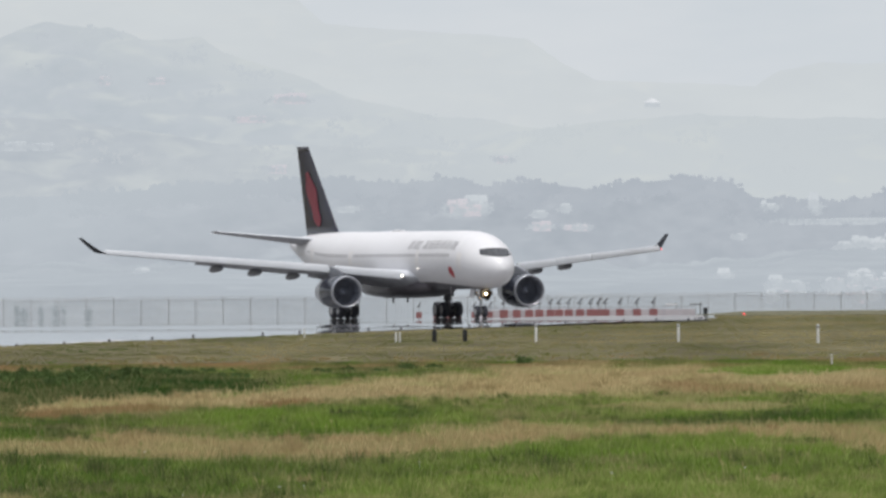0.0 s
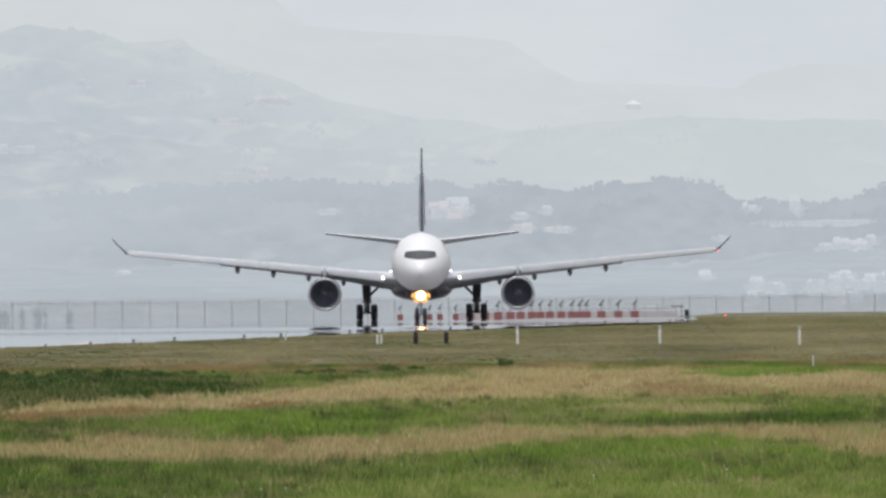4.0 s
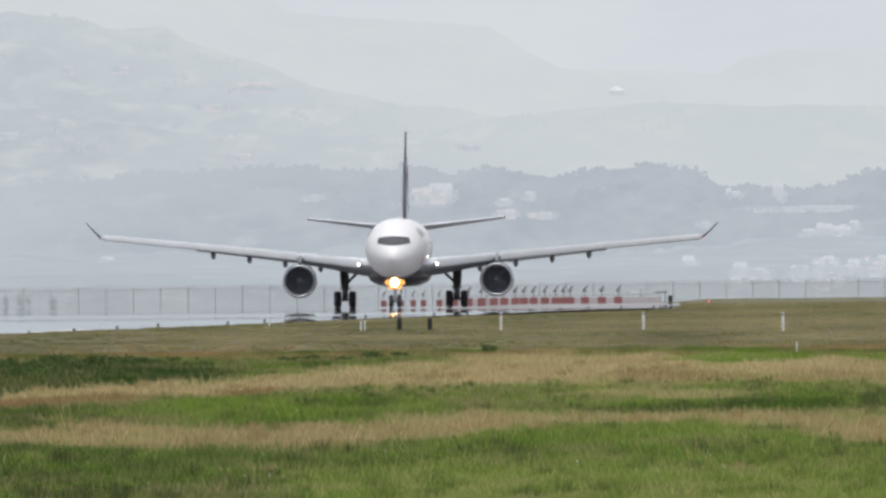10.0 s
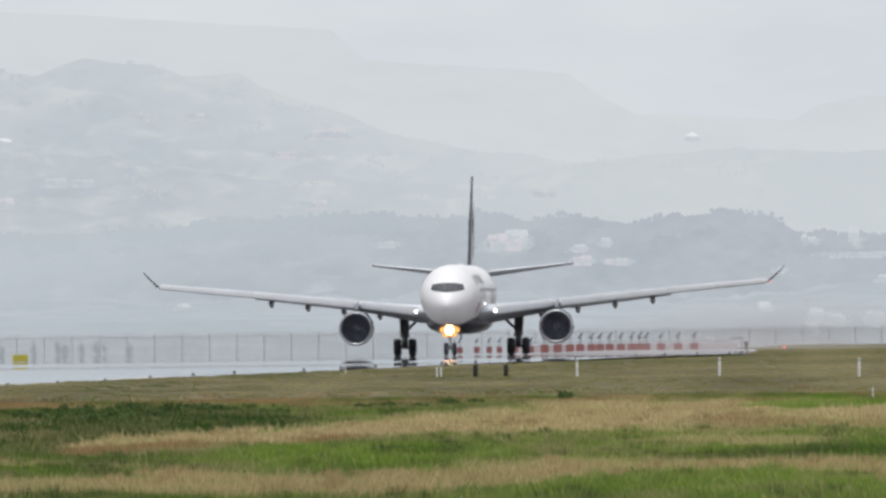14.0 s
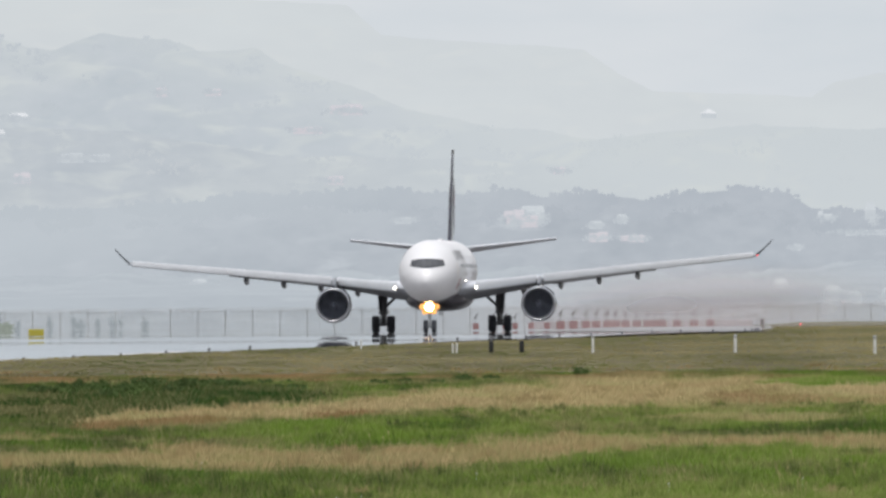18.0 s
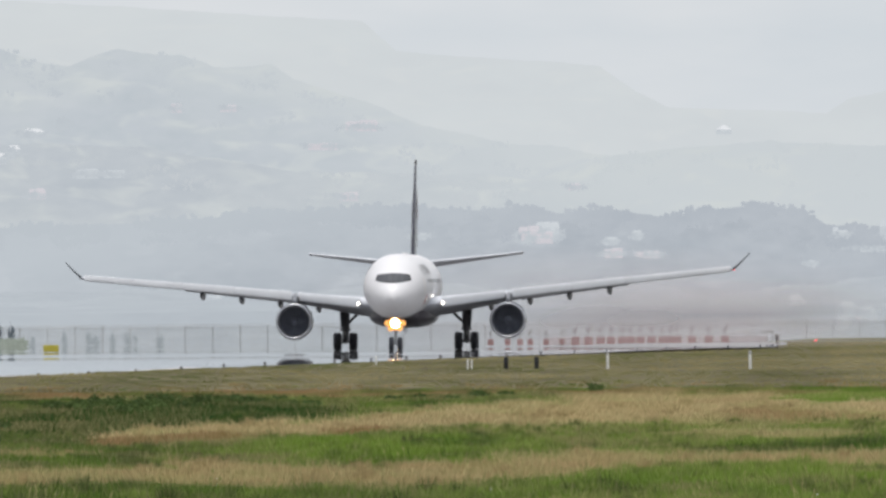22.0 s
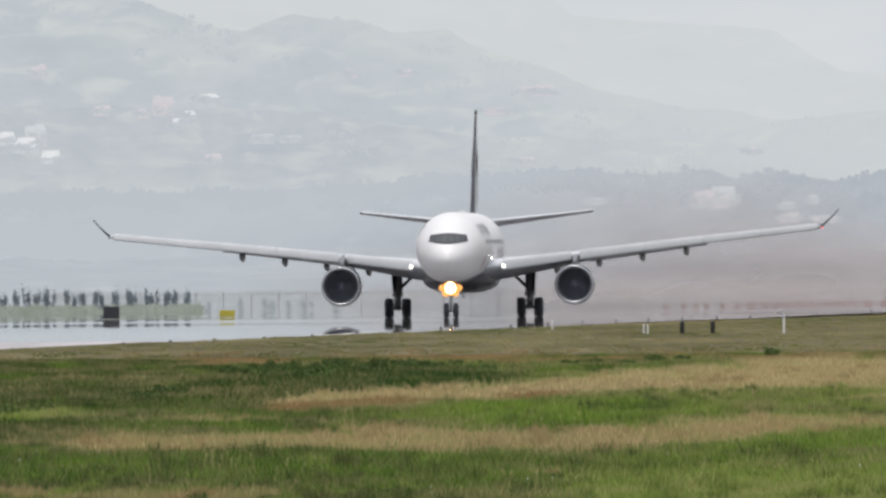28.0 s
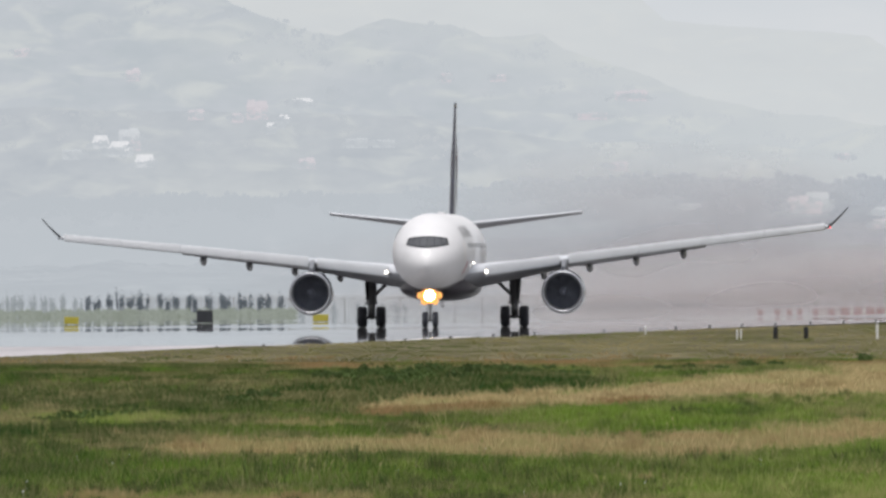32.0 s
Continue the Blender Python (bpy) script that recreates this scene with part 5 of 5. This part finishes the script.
def build_stalks():
    """Tall pale seed stalks that stand above the grass, in loose groups."""
    rnd = random.Random(31)
    verts, faces, cols = [], [], []
    for _ in range(30):
        row, col = rnd.uniform(190, 385), rnd.uniform(-1450, 880)
        g = ground_at(col, row)
        for _ in range(rnd.randint(2, 7)):
            x, y = g.x + rnd.gauss(0, 0.25), g.y + rnd.gauss(0, 0.6)
            if x < edge_x(y) + 1:
                continue
            h, w = rnd.uniform(0.28, 0.5), 0.006
            lean = rnd.gauss(0, 0.07)
            z = ground_z(x, y) - 0.03
            b = len(verts)
            verts += [(x - w, y, z), (x + w, y, z), (x + lean + w * 0.6, y, z + h * 0.8), (x + lean - w * 0.6, y, z + h * 0.8)]
            verts += [(x + lean * 0.9, y, z + h * 0.76), (x + lean + 0.016, y, z + h * 0.87), (x + lean * 1.2, y, z + h), (x + lean - 0.016, y, z + h * 0.87)]
            faces += [(b, b + 1, b + 2, b + 3), (b + 4, b + 5, b + 6, b + 7)]
            d = rnd.uniform(0.1, 0.7)
            cols += [d, d]
    me = bpy.data.meshes.new("seed_stalks")
    me.from_pydata(verts, [], faces)
    me.attributes.new("dryness", "FLOAT", "FACE").data.foreach_set("value", cols)
    me.attributes.new("depth_of_green", "FLOAT", "FACE").data.foreach_set("value", [0.3] * len(cols))
    me.attributes.new("redness", "FLOAT", "FACE").data.foreach_set("value", [0.2] * len(cols))
    me.materials.append(M_GRASS)
    tagged(new("seed_stalks", me), label="pale seed stalks standing above the grass", category="grass", kind="stuff")


def build_flowers():
    """A few tiny white flowers low in the near grass."""
    rnd = random.Random(32)
    verts, faces = [], []
    for _ in range(16):
        g = ground_at(rnd.uniform(-1400, 850), rnd.uniform(310, 388))
        if g.x < edge_x(g.y) + 1:
            continue
        z, r = ground_z(g.x, g.y) + rnd.uniform(0.12, 0.24), rnd.uniform(0.008, 0.015)
        b = len(verts)
        verts += [(g.x + r * math.cos(k * 1.047), g.y + 0.4 * r * math.sin(k * 2.1), z + r * math.sin(k * 1.047)) for k in range(6)]
        verts.append((g.x, g.y - 0.006, z))
        faces += [(b + k, b + (k + 1) % 6, b + 6) for k in range(6)]
        verts += [(g.x - 0.003, g.y, z - 0.25), (g.x + 0.003, g.y, z - 0.25), (g.x, g.y, z)]
        faces.append((b + 7, b + 8, b + 9))
    tagged(mesh_object("white_flowers", verts, faces, M_POSTWHITE), label="tiny white flowers in the grass", category="flowers", kind="stuff")


def build_tussocks(name, count, row0, row1, seed, label):
    """Taller clumps that stand out of the grass, darker at their feet."""
    rnd = random.Random(seed)
    verts, faces, cols = [], [], []
    for _ in range(count):
        col, row = rnd.uniform(-1450, 860), rnd.uniform(row0, row1)
        if noise.noise((col * 0.011, row * 0.03, 2.2)) < -0.05:
            continue
        g = ground_at(col, row)
        if g.x < edge_x(g.y) + 1:
            continue
        d, h, dark, red = dry_at(g.x, g.y)
        straw = d > 0.5
        size, tall = rnd.uniform(0.12, 0.42), h * rnd.uniform(0.9, 1.5)
        tone = dark + rnd.choice((0.3, 0.45, -0.4))
        z = ground_z(g.x, g.y) - 0.03
        for _ in range(int(26 + 130 * size)):
            a, q = rnd.uniform(0, 6.283), abs(rnd.gauss(0, 0.5))
            x, y = g.x + math.cos(a) * q * size, g.y + math.sin(a) * q * size * 1.6
            hh = tall * max(0.25, 1 - 0.6 * q) * rnd.uniform(0.55, 1.0)
            lean, w = hh * rnd.uniform(0.1, 0.5), rnd.uniform(0.008, 0.018)
            b = len(verts)
            verts += [(x - w, y, z), (x + w, y, z), (x + lean * math.cos(a), y + lean * math.sin(a), z + hh)]
            faces.append((b, b + 1, b + 2))
            cols.append((min(1, max(0, (0.82 if straw else 0.12) + rnd.gauss(0, 0.08))), min(1, max(0, tone + rnd.gauss(0, 0.08))), min(1, max(0, red + (0.2 if straw else 0.0)))))
    me = bpy.data.meshes.new(name)
    me.from_pydata(verts, [], faces)
    for k, at in enumerate(("dryness", "depth_of_green", "redness")):
        me.attributes.new(at, "FLOAT", "FACE").data.foreach_set("value", [c[k] for c in cols])
    me.materials.append(M_GRASS)
    tagged(new(name, me), label=label, category="grass", kind="stuff")


M_GRASS = grass_material()
build_stalks()
build_flowers()
build_tussocks("tussocks", 2600, 215, 405, 51, "uneven tussocks standing out of the tall grass")
build_tussocks("weeds", 900, 150, 215, 52, "dark weeds and rough tufts in the straw belt")
build_grass("near_grass", 385, 760, 3.6, 13, 11, "tall grass in green and straw-coloured belts")
build_grass("middle_grass", 760, 1250, 1.3, 10, 12, "tall grass with dry straw belts and dark green growth")
build_grass("far_grass", 1250, 3000, 0.14, 8, 13, "short olive-brown mown grass beside the runway")


def leafy(rnd, centres, leaf, per, flat=0.7):
    """Leaf clumps round the given centres (point, radius)."""
    verts, faces = [], []
    for c, r in centres:
        for _ in range(per):
            p = Vector((rnd.gauss(0, 0.5), rnd.gauss(0, 0.5), rnd.gauss(0, 0.5) * flat)) * r + c
            a, w = rnd.uniform(0, 6.28), leaf * rnd.uniform(0.6, 1.4)
            t = Vector((math.cos(a), 0.4 * rnd.uniform(-1, 1), math.sin(a)))
            n = Vector((-math.sin(a), 0.4 * rnd.uniform(-1, 1), math.cos(a)))
            b = len(verts)
            verts += [p - t * w, p - n * w * 0.5, p + t * w, p + n * w * 0.5]
            faces.append((b, b + 1, b + 2, b + 3))
    return verts, faces


M_LEAF = material("dark_leaves", (0.062, 0.105, 0.034), 0.7, 0, 0.4, 2.0, 0, (1, 1, 1), 0.2, 6.0, (0.095, 0.145, 0.042))
# Fence trees: haze is put into the leaf and bark colours, which glow.
M_MANGROVE = far_material("hazy_leaves", lin(74, 82, 90), lin(112, 120, 126), 1.0, (1, 1, 1), 0.75)
M_BARK = material("brown_bark", (0.12, 0.10, 0.075), 0.9, 0, 0.25, 3.0)
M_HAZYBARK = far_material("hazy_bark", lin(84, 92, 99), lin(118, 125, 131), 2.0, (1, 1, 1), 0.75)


def build_bush(px, row, w, h, seed):
    rnd = random.Random(seed)
    p = ground_at(px, row)
    p.z = ground_z(p.x, p.y) - 0.03
    thing = tagged(new("bush"), label="low dark green bush in the tall grass", category="bush", group="field bushes")
    thing.location = p
    cs = [(Vector((rnd.uniform(-0.5, 0.5) * w, rnd.uniform(-0.3, 0.3) * w, h * rnd.uniform(0.3, 0.75))), h * 0.42) for _ in range(max(5, int(9 * w)))]
    bm = bmesh.new()
    for c, r in cs[:6]:
        rod(bm, (c.x * 0.5, c.y * 0.5, 0), c, 0.02, 0.008, 5)
    part("stems", bm, M_BARK, thing)
    v, f = leafy(rnd, cs, 0.05, 60)
    mesh_object("foliage", v, f, M_LEAF, thing)


rnd_bush = random.Random(4)
for k in range(16):
    px = -840 + 29 * k + rnd_bush.uniform(-10, 10)
    row = float(np.interp(px, [-884, -620, -370], [172, 158, 153])) + rnd_bush.uniform(-8, 14)
    build_bush(px, row, rnd_bush.uniform(0.7, 1.5), rnd_bush.uniform(0.28, 0.5) * (1.0 if k < 13 else 0.6), 100 + k)
for px, row, w, h in ((106, 138, 0.45, 0.38), (-92, 148, 0.9, 0.34), (-50, 146, 0.5, 0.25), (-150, 152, 0.6, 0.24), (-250, 152, 0.5, 0.2), (-206, 150, 0.4, 0.2), (-956, 200, 0.8, 0.3), (-1010, 205, 0.6, 0.24), (-1225, 232, 0.7, 0.26), (-1262, 236, 0.6, 0.3), (-1300, 238, 0.9, 0.32), (-1340, 240, 0.6, 0.24), (-1180, 228, 0.5, 0.2)):
    build_bush(px, row, w, h, int(px) + 900)


def build_mangrove(px, y, h, w, seed, leaves=None):
    """Several thin leaning stems with ragged tops, by the fence."""
    rnd = random.Random(seed)
    x = px / FOCAL * y
    tree = tagged(new("tree"), label="thin ragged tree with three stems by the fence, greyed by haze", category="tree", group="trees by the fence")
    tree.location = (x, y, pavement_z(x, y))
    bm = bmesh.new()
    cs = []
    small = h < 1.2
    for k in range(3):
        dx = rnd.uniform(-0.5, 0.5) * w
        top = h * rnd.uniform(0.8, 1.0)
        mid = Vector((dx * 0.7 + rnd.gauss(0, 0.08), rnd.uniform(-0.2, 0.2), top * 0.55))
        end = Vector((dx + rnd.gauss(0, 0.12), rnd.uniform(-0.3, 0.3), top))
        r = 0.03 if small else rnd.uniform(0.06, 0.12)
        rod(bm, (dx * 0.5, 0, 0), mid, r, r * 0.85, 6)
        rod(bm, mid, end, r * 0.85, r * 0.6, 6)
        for _ in range(3):
            cs.append((end + Vector((rnd.gauss(0, 0.08), rnd.gauss(0, 0.2), -abs(rnd.gauss(0, 0.2)))), 0.26 * rnd.uniform(0.6, 1.3)))
        for _ in range(3):
            cs.append((mid.lerp(end, rnd.uniform(0.2, 1.0)) + Vector((rnd.gauss(0, 0.06), rnd.gauss(0, 0.2), rnd.gauss(0, 0.3))), 0.13 * rnd.uniform(0.5, 1.3)))
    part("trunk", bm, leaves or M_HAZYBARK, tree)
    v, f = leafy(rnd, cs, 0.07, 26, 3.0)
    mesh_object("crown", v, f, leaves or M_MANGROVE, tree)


# the fainter trees, with more haze mixed into their colour
M_PALETREE = far_material("hazy_pale_leaves", lin(150, 158, 163), lin(168, 175, 180), 1.0, (1, 1, 1), 0.8)
rnd_row = random.Random(8)
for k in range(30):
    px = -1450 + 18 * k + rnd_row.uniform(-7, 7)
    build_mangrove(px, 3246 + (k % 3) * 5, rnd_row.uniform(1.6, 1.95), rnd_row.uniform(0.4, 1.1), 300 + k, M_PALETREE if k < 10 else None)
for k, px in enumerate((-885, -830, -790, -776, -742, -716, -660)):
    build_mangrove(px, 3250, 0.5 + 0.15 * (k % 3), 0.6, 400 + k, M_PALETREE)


def build_scrub():
    """The low green strip under the fence trees."""
    rnd = random.Random(77)
    cs = []
    for _ in range(700):
        px = rnd.uniform(-1480, -900)
        y = rnd.uniform(3240, 3255)
        cs.append((Vector((px / FOCAL * y, y, 0.04 + 0.6 * rnd.random() ** 1.5)), 0.4))
    v, f = leafy(rnd, cs, 0.14, 22)
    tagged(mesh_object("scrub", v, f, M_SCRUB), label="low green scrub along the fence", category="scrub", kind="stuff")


# scrub green paled and made to glow for the haze before it
M_SCRUB = far_material("hazy_green_scrub", lin(140, 149, 138), lin(160, 168, 161), 0.5, (1, 1, 1), 0.7)
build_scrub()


def build_haze():
    """Thin brownish exhaust haze: large faint puffs, thickest in their middle, that drift in behind the aeroplane."""
    m = bpy.data.materials.new("thin_exhaust_haze")
    m.use_nodes = True
    n, l = m.node_tree.nodes, m.node_tree.links
    p = n["Principled BSDF"]
    p.inputs["Base Color"].default_value = (0.575, 0.515, 0.51, 1)
    p.inputs["Roughness"].default_value = 1.0
    p.inputs["Specular IOR Level"].default_value = 0.0
    thick = n.new("ShaderNodeAttribute")
    thick.attribute_name = "thickness"
    co = n.new("ShaderNodeTexCoord")
    mp = n.new("ShaderNodeMapping")
    mp.inputs["Scale"].default_value = (0.12, 0.02, 0.35)
    no = n.new("ShaderNodeTexNoise")
    no.inputs["Scale"].default_value, no.inputs["Detail"].default_value = 0.6, 1
    mu = n.new("ShaderNodeMath")
    mu.operation = "MULTIPLY"
    l.new(co.outputs["Object"], mp.inputs["Vector"])
    l.new(mp.outputs[0], no.inputs["Vector"])
    l.new(no.outputs[0], mu.inputs[0])
    l.new(thick.outputs["Fac"], mu.inputs[1])
    # the haze lets half of the light through
    through_light, both, clear, mix = (n.new("ShaderNode" + k) for k in ("BsdfTranslucent", "MixShader", "BsdfTransparent", "MixShader"))
    through_light.inputs["Color"].default_value = p.inputs["Base Color"].default_value
    both.inputs[0].default_value = 0.5
    l.new(p.outputs[0], both.inputs[1])
    l.new(through_light.outputs[0], both.inputs[2])
    l.new(mu.outputs[0], mix.inputs[0])
    l.new(clear.outputs[0], mix.inputs[1])
    l.new(both.outputs[0], mix.inputs[2])
    l.new(mix.outputs[0], n["Material Output"].inputs["Surface"])
    v, f = lathe([(math.sin(math.pi * (k / 24 - 0.5)), max(0.002, math.cos(math.pi * (k / 24 - 0.5)))) for k in range(25)], 64, "z")
    f = [q for q in f if all(v[i][1] < 0.05 for i in q)]
    puffs = []
    for x, y, z, sx, sy, sz, dense, late in PUFFS:
        q = [(c[0] * sx, c[1] * sy, c[2] * sz) for c in v]
        ob = tagged(mesh_object("exhaust_haze", q, f, m, smooth=True), label="thin brownish exhaust haze drifting over the runway", category="haze", group="exhaust haze")
        at = ob.data.attributes.new("thickness", "FLOAT", "POINT")
        at.data.foreach_set("value", [2 * dense * max(0.0, 1 - c[0] ** 2 - c[2] ** 2) ** 1.5 for c in v])
        ob.visible_shadow = False
        puffs.append((ob, x, y, z, sz, late))
    return puffs


# x, y, z, half sizes, thickness, the time by which it has risen
PUFFS = [(-11, 2650, 7.0, 25, 13, 9.0, 0.40, 30), (6, 2720, 4.2, 30, 13, 4.6, 0.19, 27), (-30, 2680, 4.0, 22, 13, 4.6, 0.22, 30),
         (-3, 2560, 2.6, 28, 13, 4.4, 0.36, 31), (9, 2960, 3.0, 20, 13, 4.2, 0.34, 19), (20, 3020, 3.0, 20, 13, 3.6, 0.28, 16),
         (2, 2990, 3.5, 34, 13, 6.5, 0.34, 22), (-16, 2480, 1.5, 26, 13, 3.2, 0.40, 29.5)]
HAZE = build_haze()


# how far the wing tips ride up as the wings take the load, in metres
TIP_RISE = {1: [(0, 0.0), (3, 0.0), (8, -0.2), (12, -0.1), (17, 0.2), (22, 0.3), (26, 0.35), (29, 0.55), (31, 0.75), (32, 0.7)],
            -1: [(0, 0.0), (3, 0.1), (10, 0.3), (14, 0.1), (18, -0.1), (22, -0.05), (26, 0.25), (29, 0.08), (32, 0.25)]}


AIRLINER_ROWS = [
    (0, -6.53, 2972.5, 19.0), (0.5, -5.47, 2973.3, 15.5), (1, -4.59, 2974.2, 11.85), (1.5, -3.78, 2975, 8.65),
    (2, -3.18, 2975.7, 6.32), (2.5, -2.77, 2976, 3.96), (3, -2.41, 2975.8, 2.21), (3.5, -2.27, 2975.1, 0.71),
    (5.5, -2.03, 2958.1, -0.79), (6, -2.11, 2952.9, -0.63), (6.5, -2.15, 2947.9, -0.73), (7, -2.21, 2942.9, -0.76),
    (7.5, -2.26, 2937.9, -0.78), (8, -2.33, 2932.9, -0.82), (8.5, -2.39, 2927.9, -0.86), (9, -2.43, 2922.9, -0.95),
    (9.5, -2.49, 2917.8, -1.08), (10, -2.56, 2912.8, -1.19), (10.5, -2.66, 2907.6, -1.27), (11, -2.78, 2902.4, -1.43),
    (11.5, -2.92, 2897.1, -1.6), (12, -3.08, 2891.7, -1.76), (12.5, -3.25, 2886.1, -1.89), (13, -3.47, 2880.4, -2.07),
    (13.5, -3.69, 2874.5, -2.24), (15.5, -5, 2845.7, -2.46), (16, -5.38, 2836.4, -2.45), (16.5, -5.78, 2826.8, -2.45),
    (17, -6.21, 2816.8, -2.41), (17.5, -6.66, 2806.4, -2.37), (18, -7.15, 2795.4, -2.27), (18.5, -7.64, 2784, -2.16),
    (19, -8.11, 2771.9, -2.06), (19.5, -8.61, 2759.4, -1.93), (20, -9.13, 2746.2, -1.85), (20.5, -9.66, 2732.5, -1.85),
    (21, -10.19, 2718.2, -1.83), (21.5, -10.75, 2703.3, -1.82), (22, -11.33, 2687.8, -1.81), (22.5, -11.9, 2671.7, -1.79),
    (23, -12.48, 2655, -1.77), (23.5, -13.1, 2637.8, -1.75), (24, -13.74, 2620.2, -1.74), (24.5, -14.42, 2602, -1.71),
    (25, -15.15, 2583.5, -1.74), (25.5, -15.9, 2564.5, -1.78), (26, -16.66, 2545.1, -1.83), (26.5, -17.43, 2525.5, -1.88),
    (28.5, -20.78, 2439.3, -1.83), (29, -21.67, 2416.3, -1.73), (29.5, -22.56, 2393.2, -1.67), (30, -23.45, 2369.9, -1.58),
    (30.5, -24.33, 2346.5, -1.46), (31, -25.22, 2323, -1.39), (31.5, -26.08, 2299.4, -1.41), (32, -26.93, 2275.8, -1.47),
]


def motions():
    for wing, side in WINGS:
        root = Vector((3.0 * side, 0, 3.7))
        walk(wing, [(t, Matrix.Translation(root) @ Matrix.Rotation(-side * math.atan(d / 26.0), 4, "Y") @ Matrix.Translation(-root)) for t, d in TIP_RISE[side]])
    for ob, x, y, z, high, late in HAZE:
        low = -high - 1.5
        walk(ob, [(0, pose(x + 26, y + 30, low)), (late - 9, pose(x + 20, y + 22, low)), (late, pose(x + 4, y + 4, z)), (32, pose(x, y, z))])
    walk(AIRLINER, [(t, pose(x, y, runway_z(y), 0, 0, a)) for t, x, y, a in AIRLINER_ROWS])


motions()
